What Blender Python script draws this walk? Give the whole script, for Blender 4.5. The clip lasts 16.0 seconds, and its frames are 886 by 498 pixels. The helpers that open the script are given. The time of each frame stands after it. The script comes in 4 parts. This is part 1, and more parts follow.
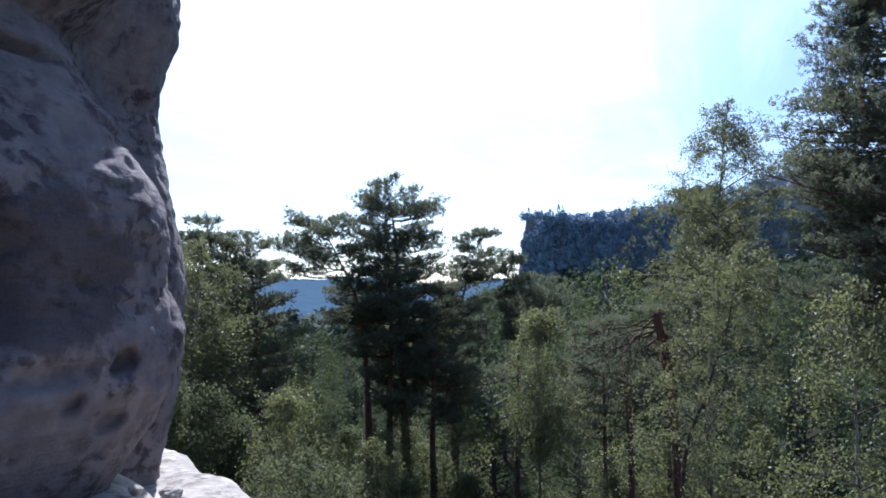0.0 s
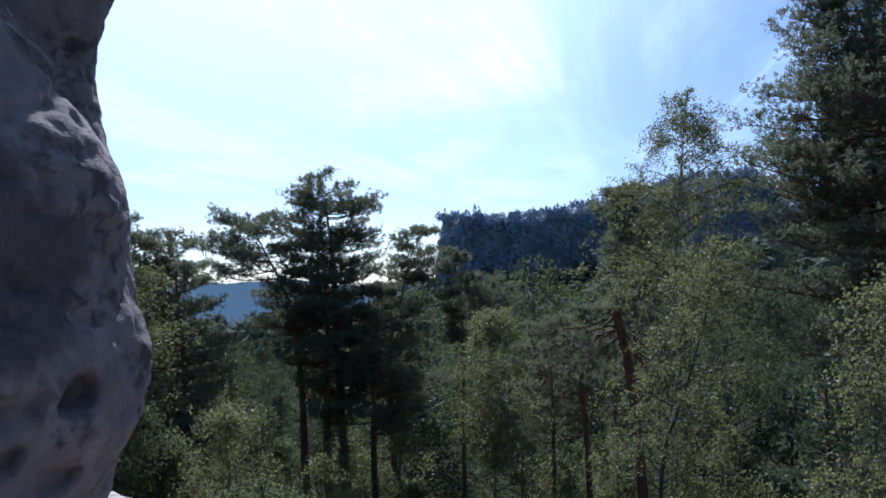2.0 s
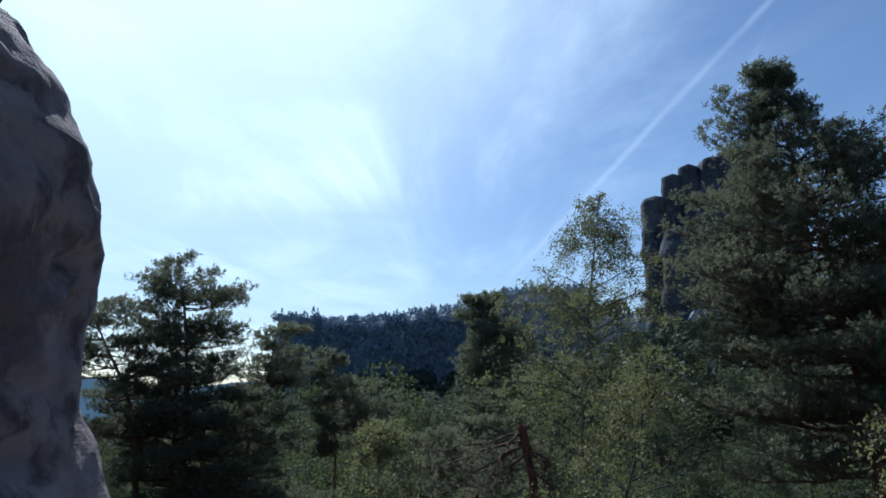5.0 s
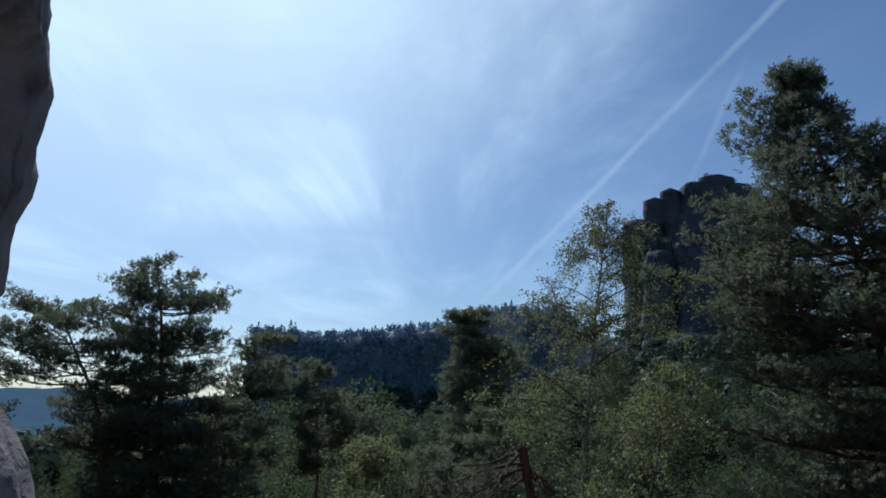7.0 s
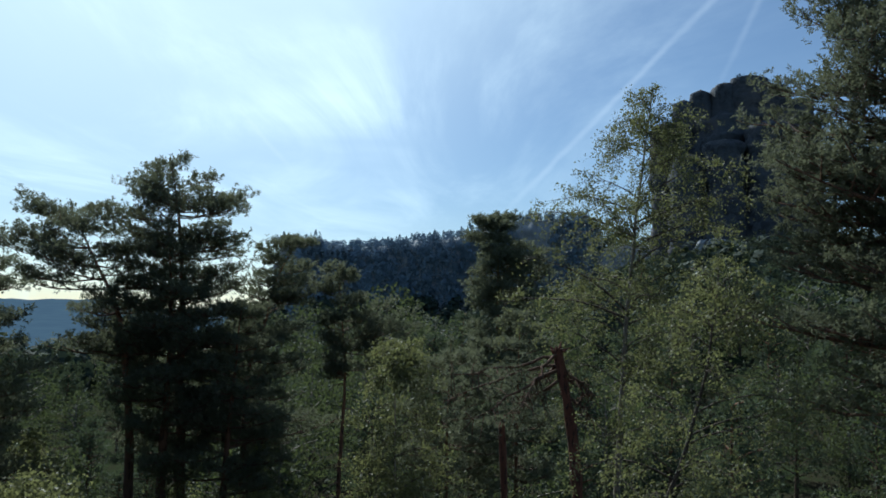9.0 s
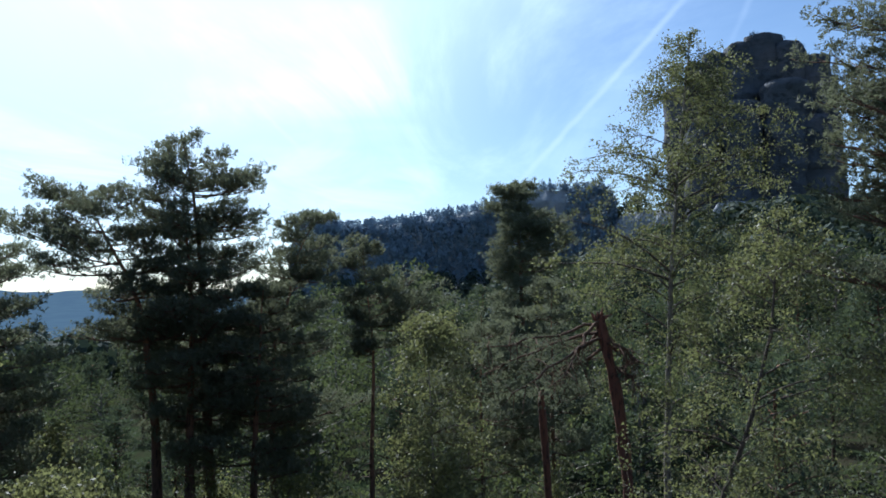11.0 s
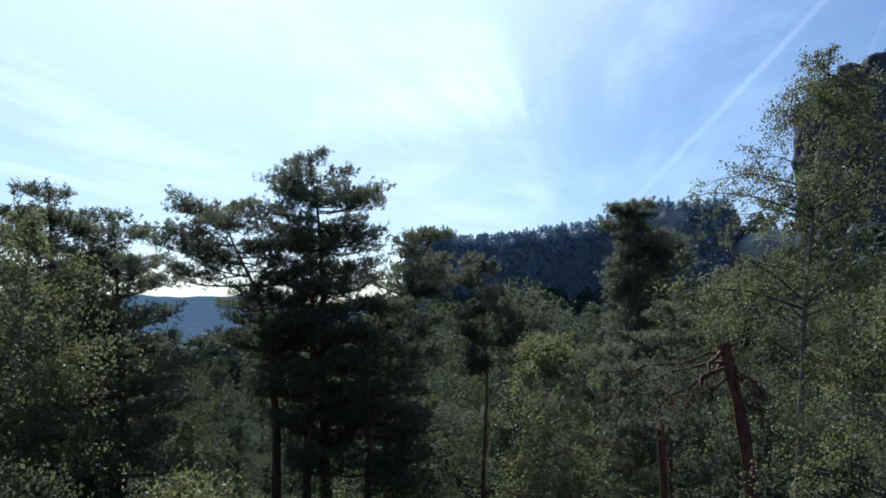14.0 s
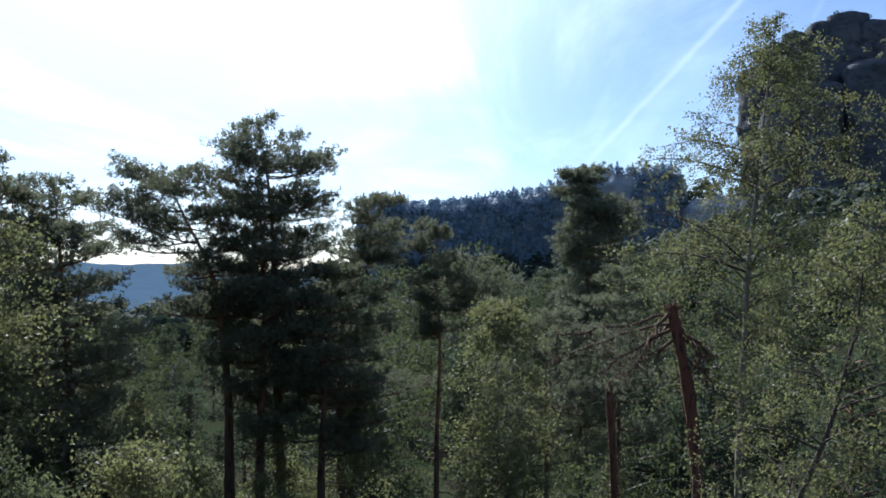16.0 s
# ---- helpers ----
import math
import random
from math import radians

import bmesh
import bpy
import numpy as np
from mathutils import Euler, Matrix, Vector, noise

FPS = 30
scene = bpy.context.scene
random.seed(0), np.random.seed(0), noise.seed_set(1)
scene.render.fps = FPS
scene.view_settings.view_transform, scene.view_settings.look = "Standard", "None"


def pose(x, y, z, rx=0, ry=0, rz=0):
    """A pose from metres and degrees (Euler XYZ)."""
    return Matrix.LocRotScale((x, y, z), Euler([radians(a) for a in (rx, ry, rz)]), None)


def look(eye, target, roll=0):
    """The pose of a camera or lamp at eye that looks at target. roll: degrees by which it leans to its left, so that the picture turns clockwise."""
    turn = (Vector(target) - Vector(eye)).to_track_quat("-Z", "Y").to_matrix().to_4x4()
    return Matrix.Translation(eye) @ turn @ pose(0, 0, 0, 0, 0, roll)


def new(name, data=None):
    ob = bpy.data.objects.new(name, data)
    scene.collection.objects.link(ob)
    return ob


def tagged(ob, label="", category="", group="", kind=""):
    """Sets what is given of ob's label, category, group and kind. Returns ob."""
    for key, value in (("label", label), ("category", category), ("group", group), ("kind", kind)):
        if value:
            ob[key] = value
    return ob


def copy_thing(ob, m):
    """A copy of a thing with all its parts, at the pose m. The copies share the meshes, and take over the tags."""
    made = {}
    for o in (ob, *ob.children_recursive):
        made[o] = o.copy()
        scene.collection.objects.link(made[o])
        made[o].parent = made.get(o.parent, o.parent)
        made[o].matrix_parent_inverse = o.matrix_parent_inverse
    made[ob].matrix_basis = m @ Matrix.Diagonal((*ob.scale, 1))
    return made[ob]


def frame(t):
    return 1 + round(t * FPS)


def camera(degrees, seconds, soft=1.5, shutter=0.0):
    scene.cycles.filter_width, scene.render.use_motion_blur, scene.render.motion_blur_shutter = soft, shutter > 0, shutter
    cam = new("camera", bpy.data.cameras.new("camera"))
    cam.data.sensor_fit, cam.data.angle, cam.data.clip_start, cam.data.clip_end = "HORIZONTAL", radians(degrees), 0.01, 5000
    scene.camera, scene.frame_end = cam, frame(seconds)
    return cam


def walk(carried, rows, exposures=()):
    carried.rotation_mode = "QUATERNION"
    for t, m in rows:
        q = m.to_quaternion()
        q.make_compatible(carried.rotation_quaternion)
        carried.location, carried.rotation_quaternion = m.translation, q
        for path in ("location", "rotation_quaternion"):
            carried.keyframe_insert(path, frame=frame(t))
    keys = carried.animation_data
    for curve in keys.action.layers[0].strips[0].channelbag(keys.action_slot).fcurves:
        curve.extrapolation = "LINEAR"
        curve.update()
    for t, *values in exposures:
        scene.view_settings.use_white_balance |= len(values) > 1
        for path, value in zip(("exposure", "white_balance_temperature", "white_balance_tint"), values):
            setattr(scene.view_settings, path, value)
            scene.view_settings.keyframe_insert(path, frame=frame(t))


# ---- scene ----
cam = camera(59.97, 16.0, soft=1.7)
PATH = [
    (0.0, pose(0.001, 0.001, 1.601, 93.31, 0.57, 21.32)),
    (0.5, pose(-0.402, 0.251, 1.592, 94.40, -0.62, 20.79)),
    (0.8, pose(-0.608, 0.464, 1.600, 94.25, 0.35, 19.92)),
    (1.0, pose(-0.754, 0.601, 1.604, 94.69, 1.04, 19.96)),
    (1.5, pose(-1.209, 0.857, 1.600, 94.11, 0.26, 18.98)),
    (2.0, pose(-1.580, 1.196, 1.596, 93.29, 1.54, 14.83)),
    (2.5, pose(-1.918, 1.546, 1.602, 95.27, 1.11, 14.54)),
    (3.0, pose(-2.316, 1.814, 1.612, 96.20, 0.27, 11.27)),
    (3.5, pose(-2.668, 2.152, 1.623, 95.34, -0.12, 8.80)),
    (4.0, pose(-3.050, 2.483, 1.640, 96.36, -0.54, 6.86)),
    (4.5, pose(-3.445, 2.821, 1.665, 99.25, -0.43, 3.62)),
    (4.7, pose(-3.570, 2.957, 1.674, 100.42, -0.24, 2.96)),
    (6.8, pose(-4.263, 4.322, 1.623, 102.07, -1.22, -0.88)),
    (7.0, pose(-4.287, 4.453, 1.604, 102.35, -1.35, 0.31)),
    (7.5, pose(-4.380, 4.818, 1.557, 102.38, -0.93, -0.71)),
    (8.0, pose(-4.434, 5.124, 1.527, 101.86, -0.24, -2.94)),
    (8.5, pose(-4.425, 5.417, 1.496, 101.09, -0.86, -3.38)),
    (8.6, pose(-4.426, 5.479, 1.489, 100.42, -0.83, -2.09)),
    (8.8, pose(-4.432, 5.605, 1.474, 98.11, -0.86, 0.17)),
    (9.0, pose(-4.445, 5.730, 1.459, 95.58, -0.99, 2.13)),
    (9.2, pose(-4.466, 5.853, 1.444, 94.43, -1.23, 4.20)),
    (11.3, pose(-4.895, 6.748, 1.352, 93.79, 2.36, 2.48)),
    (11.5, pose(-4.906, 6.756, 1.362, 94.25, 2.30, 1.40)),
    (12.0, pose(-4.919, 6.730, 1.401, 94.50, 1.59, 0.63)),
    (12.5, pose(-4.929, 6.737, 1.432, 95.14, 1.21, 2.11)),
    (13.0, pose(-4.955, 6.713, 1.447, 95.58, 0.38, 4.80)),
    (13.5, pose(-4.986, 6.682, 1.455, 95.46, -0.52, 9.30)),
    (14.0, pose(-4.998, 6.670, 1.462, 94.97, -0.54, 11.57)),
    (14.5, pose(-4.994, 6.662, 1.469, 93.59, -0.45, 11.44)),
    (15.0, pose(-5.000, 6.661, 1.467, 92.55, -0.41, 9.72)),
    (15.5, pose(-5.013, 6.657, 1.462, 92.20, -0.30, 8.60)),
    (16.0, pose(-5.021, 6.674, 1.463, 92.42, -0.07, 8.00)),
]
EXPOSURES = [(0.0, 1.05, 5350, 17), (0.5, 0.95, 5350, 20), (1.0, 0.85, 5350, 22), (1.5, 0.66, 5250, 20), (2.0, 0.58, 5300, 17), (3.5, 0.45, 5350, 13), (4.7, 0.33, 5400, 10), (7.0, -0.09, 5400, 8), (8.5, -0.06, 5500, 6),
             (9.0, 0.18, 5700, 2), (11.5, 0.68, 5550, 10), (12.5, 0.62, 5550, 13), (13.0, 0.7, 5500, 15), (13.5, 0.52, 5450, 12), (14.0, 0.42, 5500, 12), (16.0, 0.84, 5620, 14)]
walk(cam, PATH, EXPOSURES)

# ---- world and sun ----
SUN_AZ, SUN_EL = 28.0, 43.0          # degrees to the left of +y, degrees above the horizon


class Graph:
    """A small wrapper that adds and joins shader nodes."""

    def __init__(self, tree):
        self.tree = tree
        tree.nodes.clear()

    def add(self, kind, inputs=None, **settings):
        node = self.tree.nodes.new(kind)
        for key, value in settings.items():
            setattr(node, key, value)
        for key, value in (inputs or {}).items():
            self.join(value, node.inputs[key])
        return node

    def join(self, value, socket):
        if isinstance(value, bpy.types.NodeSocket):
            self.tree.links.new(value, socket)
        else:
            socket.default_value = value

    def math(self, op, a, b=0.0, c=0.0, clamp=False):
        return self.add("ShaderNodeMath", {0: a, 1: b, 2: c}, operation=op, use_clamp=clamp).outputs[0]

    def remap(self, value, lo, hi, to_lo=0.0, to_hi=1.0):
        return self.add("ShaderNodeMapRange", {0: value, 1: lo, 2: hi, 3: to_lo, 4: to_hi}, interpolation_type="SMOOTHSTEP").outputs[0]

    def mix(self, fac, a, b, blend="MIX"):
        return self.add("ShaderNodeMix", {0: fac, 6: a, 7: b}, data_type="RGBA", blend_type=blend).outputs[2]

    def noise(self, vector, scale, detail=4.0, rough=0.55, distortion=0.0):
        return self.add("ShaderNodeTexNoise", {"Vector": vector, "Scale": scale, "Detail": detail, "Roughness": rough, "Distortion": distortion}).outputs[0]

    def scaled(self, vector, xyz):
        return self.add("ShaderNodeMapping", {"Vector": vector, "Scale": xyz}).outputs[0]


world = bpy.data.worlds.new("sky")
world.use_nodes = True
scene.world = world
g = Graph(world.node_tree)
sky = g.add("ShaderNodeTexSky", sky_type="NISHITA", sun_disc=False, sun_elevation=radians(SUN_EL), sun_rotation=radians(-SUN_AZ), air_density=1.0, dust_density=0.4, ozone_density=2.0)
way = g.add("ShaderNodeTexCoord").outputs["Generated"]
split = g.add("ShaderNodeSeparateXYZ", {0: way})
height = g.math("MAXIMUM", split.outputs[2], 0.03)
plane = g.add("ShaderNodeCombineXYZ", {0: g.math("DIVIDE", split.outputs[0], height), 1: g.math("DIVIDE", split.outputs[1], height), 2: 0.0}).outputs[0]
turned = g.add("ShaderNodeMapping", {"Vector": plane, "Rotation": (0, 0, radians(35)), "Scale": (0.55, 0.16, 1.0)}).outputs[0]
wisps = g.remap(g.noise(turned, 1.6, 9.0, 0.62, 0.9), 0.40, 0.72)
sheets = g.remap(g.noise(plane, 0.22, 5.0, 0.5, 0.4), 0.36, 0.60)
veil = g.math("MULTIPLY", wisps, sheets)
# the veil of high cloud thickens towards the sun
toward = Vector((-math.sin(radians(SUN_AZ)) * math.cos(radians(SUN_EL)), math.cos(radians(SUN_AZ)) * math.cos(radians(SUN_EL)), math.sin(radians(SUN_EL))))
near_sun = g.add("ShaderNodeVectorMath", {0: way, 1: tuple(toward)}, operation="DOT_PRODUCT").outputs["Value"]
glow = g.remap(near_sun, 0.74, 1.0)
veil = g.math("MULTIPLY", veil, g.remap(near_sun, 0.66, 0.95, 0.12, 1.0))
veil = g.math("ADD", veil, g.math("MULTIPLY", glow, 0.8), clamp=True)


def contrail(normal, start, end, width, strength):
    """A straight trail of high cloud between two directions."""
    off = g.add("ShaderNodeVectorMath", {0: way, 1: normal}, operation="DOT_PRODUCT").outputs["Value"]
    ragged = g.math("MULTIPLY_ADD", g.noise(way, 26.0, 4.0), 0.006, -0.003)
    off = g.math("ABSOLUTE", g.math("ADD", off, ragged))
    line = g.remap(off, 0.0, width, 1.0, 0.0)
    axis = (Vector(end) - Vector(start)).normalized()
    along = g.add("ShaderNodeVectorMath", {0: way, 1: tuple(axis)}, operation="DOT_PRODUCT").outputs["Value"]
    a, b = Vector(start).dot(axis), Vector(end).dot(axis)
    ends = g.math("MULTIPLY", g.remap(along, a - 0.06, a + 0.06), g.remap(along, b - 0.08, b + 0.02, 1.0, 0.0))
    return g.math("MULTIPLY", g.math("MULTIPLY", line, ends), g.math("MULTIPLY", g.remap(g.noise(way, 14.0, 3.0), 0.25, 0.6, 0.45, 1.0), strength))


trails = [
    contrail((-0.7249, -0.0705, 0.6852), (0.051, 0.986, 0.156), (0.42, 0.74, 0.52), 0.0065, 0.17),
    contrail((-0.8914, 0.15, 0.4277), (0.295, 0.908, 0.297), (0.36, 0.83, 0.42), 0.006, 0.09),
    contrail((-0.7414, -0.0453, -0.6696), (-0.286, 0.924, 0.254), (-0.227, 0.956, 0.187), 0.005, 0.25),
]
color = g.mix(g.math("MULTIPLY", veil, 0.9), sky.outputs[0], (11.6, 13.4, 14.2, 1.0))
for line in trails:
    color = g.mix(line, color, (10.0, 11.2, 12.5, 1.0))
g.add("ShaderNodeOutputWorld", {0: g.add("ShaderNodeBackground", {0: color, 1: 0.078}).outputs[0]})

sun = new("sun", bpy.data.lights.new("sun", "SUN"))
sun.data.energy, sun.data.angle, sun.data.color = 5.0, radians(0.6), (1.0, 0.95, 0.86)
sun.matrix_world = look(toward * 100, (0, 0, 0))

# ---- materials ----


def material(name):
    mat = bpy.data.materials.new(name)
    mat.use_nodes = True
    return mat, Graph(mat.node_tree)


def finish(mat, g, color, rough=0.9, bump=None, depth=0.02, strength=0.6, translucent=0.0, through_color=None, specular=0.3):
    inputs = {"Base Color": color, "Roughness": rough, "Specular IOR Level": specular}
    shader = g.add("ShaderNodeBsdfPrincipled", inputs)
    if bump is not None:
        g.join(g.add("ShaderNodeBump", {"Strength": strength, "Distance": depth, "Height": bump}).outputs[0], shader.inputs["Normal"])
    out = shader.outputs[0]
    if translucent:
        thin = g.add("ShaderNodeBsdfTranslucent", {0: through_color or color})
        out = g.add("ShaderNodeMixShader", {0: translucent, 1: out, 2: thin.outputs[0]}).outputs[0]
    g.add("ShaderNodeOutputMaterial", {0: out})
    return mat


def sandstone(name, pale, mid, dark, stains=1.0, scale=1.0, bands=1.0, lichen_shade=None):
    """Weathered sandstone: pale grain, bedding bands, dark lichen stains."""
    mat, g = material(name)
    p = g.add("ShaderNodeTexCoord").outputs["Object"]
    p = g.scaled(p, (scale, scale, scale))
    large = g.noise(p, 0.7, 5.0)
    medium = g.noise(p, 3.2, 7.0, 0.62)
    fine = g.noise(p, 38.0, 5.0, 0.7)
    bedding = g.noise(g.scaled(p, (0.5, 0.5, 6.0)), 1.7, 5.0, 0.6, 0.35)
    c = g.mix(g.remap(medium, 0.3, 0.7), mid, pale)
    c = g.mix(g.math("MULTIPLY", g.remap(bedding, 0.5, 0.72), 0.45 * bands), c, mid)
    c = g.mix(g.math("MULTIPLY", g.remap(large, 0.52, 0.66), 0.25), c, (0.22, 0.18, 0.175, 1))
    spots = g.remap(g.noise(p, 6.0, 8.0, 0.58, 0.3), 0.45, 0.62)
    patch = g.remap(g.noise(p, 1.3, 5.0, 0.55), 0.39, 0.56)
    c = g.mix(g.math("MULTIPLY", g.math("MULTIPLY", spots, patch), 0.92 * stains), c, dark)
    if lichen_shade:
        # a broad dark patch with a ragged rim: lichen plus painted shade
        away = g.add("ShaderNodeVectorMath", {0: g.add("ShaderNodeMapping", {"Vector": p, "Location": lichen_shade[0], "Scale": lichen_shade[1]}).outputs[0]}, operation="LENGTH").outputs["Value"]
        ragged = g.math("ADD", away, g.math("MULTIPLY_ADD", g.noise(p, 2.6, 7.0, 0.66), 1.5, -0.75))
        c = g.mix(g.math("MULTIPLY", g.remap(ragged, 0.74, 1.02, 1.0, 0.0), 0.74), c, lichen_shade[2])
    c = g.mix(g.math("MULTIPLY", g.remap(fine, 0.35, 0.75), 0.35), c, mid)
    bump = g.math("ADD", g.math("MULTIPLY", medium, 1.0), g.math("ADD", g.math("MULTIPLY", fine, 0.12), g.math("MULTIPLY", bedding, 0.5 * bands)))
    return finish(mat, g, c, 0.93, bump, 0.09 / scale, 0.8, specular=0.15)


def foliage(name, dark, light, translucent, glow, rough=0.5, specular=0.35):
    """Leaves or needles that vary from one to the next and let light through."""
    mat, g = material(name)
    own = g.add("ShaderNodeNewGeometry").outputs["Random Per Island"]
    p = g.add("ShaderNodeTexCoord").outputs["Object"]
    tree = g.add("ShaderNodeObjectInfo").outputs["Random"]
    blend = g.math("ADD", g.math("MULTIPLY", own, 0.55), g.math("MULTIPLY", g.remap(g.noise(p, 0.9, 3.0), 0.3, 0.7), 0.45))
    c = g.mix(blend, dark, light)
    c = g.mix(g.math("MULTIPLY", g.remap(tree, 0.5, 1.0), 0.4), c, light)
    c = g.mix(g.math("MULTIPLY", g.remap(tree, 0.0, 0.5, 1.0, 0.0), 0.55), c, dark)
    t = g.mix(0.6, c, glow)
    return finish(mat, g, c, rough, translucent=translucent, through_color=t, specular=specular)


def bark(name, low, high, dark, turn_lo, turn_hi, scale=1.0):
    """Bark that turns from one colour low on the trunk to another higher up, with plates and cracks."""
    mat, g = material(name)
    p = g.add("ShaderNodeTexCoord").outputs["Object"]
    z = g.add("ShaderNodeSeparateXYZ", {0: p}).outputs[2]
    wobble = g.math("MULTIPLY_ADD", g.noise(p, 1.5, 3.0), 3.0, -1.5)
    c = g.mix(g.remap(g.math("ADD", z, wobble), turn_lo, turn_hi), low, high)
    plates = g.noise(g.scaled(p, (14 * scale, 14 * scale, 3.5 * scale)), 1.0, 6.0, 0.65, 0.4)
    c = g.mix(g.remap(plates, 0.48, 0.64), c, dark)
    return finish(mat, g, c, 0.9, plates, 0.03, 0.8, specular=0.2)


# dark patch at the crag's hollow: lichen, with the hollow's shade coloured in
LICHEN_SHADE = ((0.0, -4.35 / 1.0, -1.85 / 0.75), (0.0, 1.0, 1 / 0.75), (0.050, 0.040, 0.042, 1))
ROCK = sandstone("sandstone", (0.235, 0.197, 0.195, 1), (0.150, 0.125, 0.128, 1), (0.040, 0.032, 0.037, 1), 0.95, lichen_shade=LICHEN_SHADE)
LEDGE = sandstone("trodden_sandstone", (0.46, 0.42, 0.37, 1), (0.30, 0.265, 0.23, 1), (0.09, 0.08, 0.07, 1), 0.8)
# cliff stone paled and cooled in its base colour in place of aerial haze
HAZED_CLIFF = sandstone("hazed_ridge_sandstone", (0.34, 0.355, 0.375, 1), (0.29, 0.305, 0.325, 1), (0.21, 0.225, 0.245, 1), 0.7, 0.09, 0.5)
# dark stone tone; its blue cast is distance haze mixed into the colour
HAZED_TOWER = sandstone("hazed_tower_sandstone", (0.086, 0.096, 0.112, 1), (0.061, 0.068, 0.080, 1), (0.036, 0.040, 0.047, 1), 1.0, 0.09)
NEEDLES = foliage("pine_needles", (0.074, 0.085, 0.064, 1), (0.140, 0.150, 0.098, 1), 0.45, (0.18, 0.195, 0.105, 1), 0.65, 0.2)
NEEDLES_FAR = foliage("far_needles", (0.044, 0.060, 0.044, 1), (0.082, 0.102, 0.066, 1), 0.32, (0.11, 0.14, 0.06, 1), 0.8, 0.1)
# ridge needles lightened and blued so their base colour carries distance haze
HAZED_NEEDLES = foliage("hazed_ridge_needles", (0.160, 0.225, 0.300, 1), (0.205, 0.270, 0.335, 1), 0.08, (0.18, 0.24, 0.28, 1), 0.85, 0.05)
BIRCH_LEAF = foliage("birch_leaves", (0.033, 0.046, 0.025, 1), (0.134, 0.143, 0.066, 1), 0.47, (0.24, 0.25, 0.092, 1), 0.55, 0.28)
SHRUB_LEAF = foliage("shrub_leaves", (0.030, 0.044, 0.024, 1), (0.098, 0.112, 0.062, 1), 0.45, (0.185, 0.208, 0.092, 1), 0.65, 0.15)
WOOD_LEAF = foliage("wood_leaves", (0.040, 0.052, 0.040, 1), (0.086, 0.096, 0.062, 1), 0.30, (0.15, 0.19, 0.05, 1), 0.75, 0.12)
CANOPY = foliage("far_canopy", (0.036, 0.052, 0.042, 1), (0.070, 0.088, 0.062, 1), 0.15, (0.10, 0.13, 0.06, 1), 0.8, 0.1)
PINE_BARK = bark("pine_bark", (0.09, 0.062, 0.05, 1), (0.21, 0.105, 0.062, 1), (0.035, 0.025, 0.022, 1), 3.0, 9.0)
SNAG_BARK = bark("red_pine_bark", (0.11, 0.056, 0.042, 1), (0.165, 0.074, 0.052, 1), (0.045, 0.028, 0.025, 1), 3.0, 9.0)
LIMB_BARK = bark("limb_bark", (0.10, 0.07, 0.055, 1), (0.14, 0.085, 0.06, 1), (0.035, 0.028, 0.025, 1), 3.0, 9.0, 2.0)
TWIG_BARK = bark("twig_bark", (0.06, 0.05, 0.043, 1), (0.085, 0.07, 0.058, 1), (0.035, 0.03, 0.027, 1), 2.0, 7.0, 2.0)
BIRCH_BARK = bark("birch_bark", (0.085, 0.07, 0.06, 1), (0.25, 0.225, 0.19, 1), (0.05, 0.042, 0.038, 1), 2.0, 7.0)


def forest_floor():
    mat, g = material("forest_floor")
    p = g.add("ShaderNodeTexCoord").outputs["Object"]
    a, b = g.noise(p, 0.35, 6.0), g.noise(p, 6.0, 6.0, 0.7)
    c = g.mix(g.remap(a, 0.35, 0.65), (0.028, 0.026, 0.018, 1), (0.026, 0.038, 0.018, 1))
    c = g.mix(g.math("MULTIPLY", g.remap(b, 0.45, 0.7), 0.4), c, (0.055, 0.045, 0.032, 1))
    return finish(mat, g, c, 1.0, b, 0.08, 0.7, specular=0.0)


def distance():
    mat, g = material("haze_glow_hill")
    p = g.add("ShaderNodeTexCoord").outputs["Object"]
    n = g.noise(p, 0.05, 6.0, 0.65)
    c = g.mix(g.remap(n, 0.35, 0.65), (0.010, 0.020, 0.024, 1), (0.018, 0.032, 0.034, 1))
    # blue emission stands in for distance haze over the dark woods
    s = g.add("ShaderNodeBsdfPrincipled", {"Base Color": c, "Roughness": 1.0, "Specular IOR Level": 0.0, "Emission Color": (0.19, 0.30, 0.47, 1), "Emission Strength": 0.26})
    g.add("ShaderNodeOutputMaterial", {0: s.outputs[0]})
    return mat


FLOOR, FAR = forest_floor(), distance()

# ---- mesh building ----


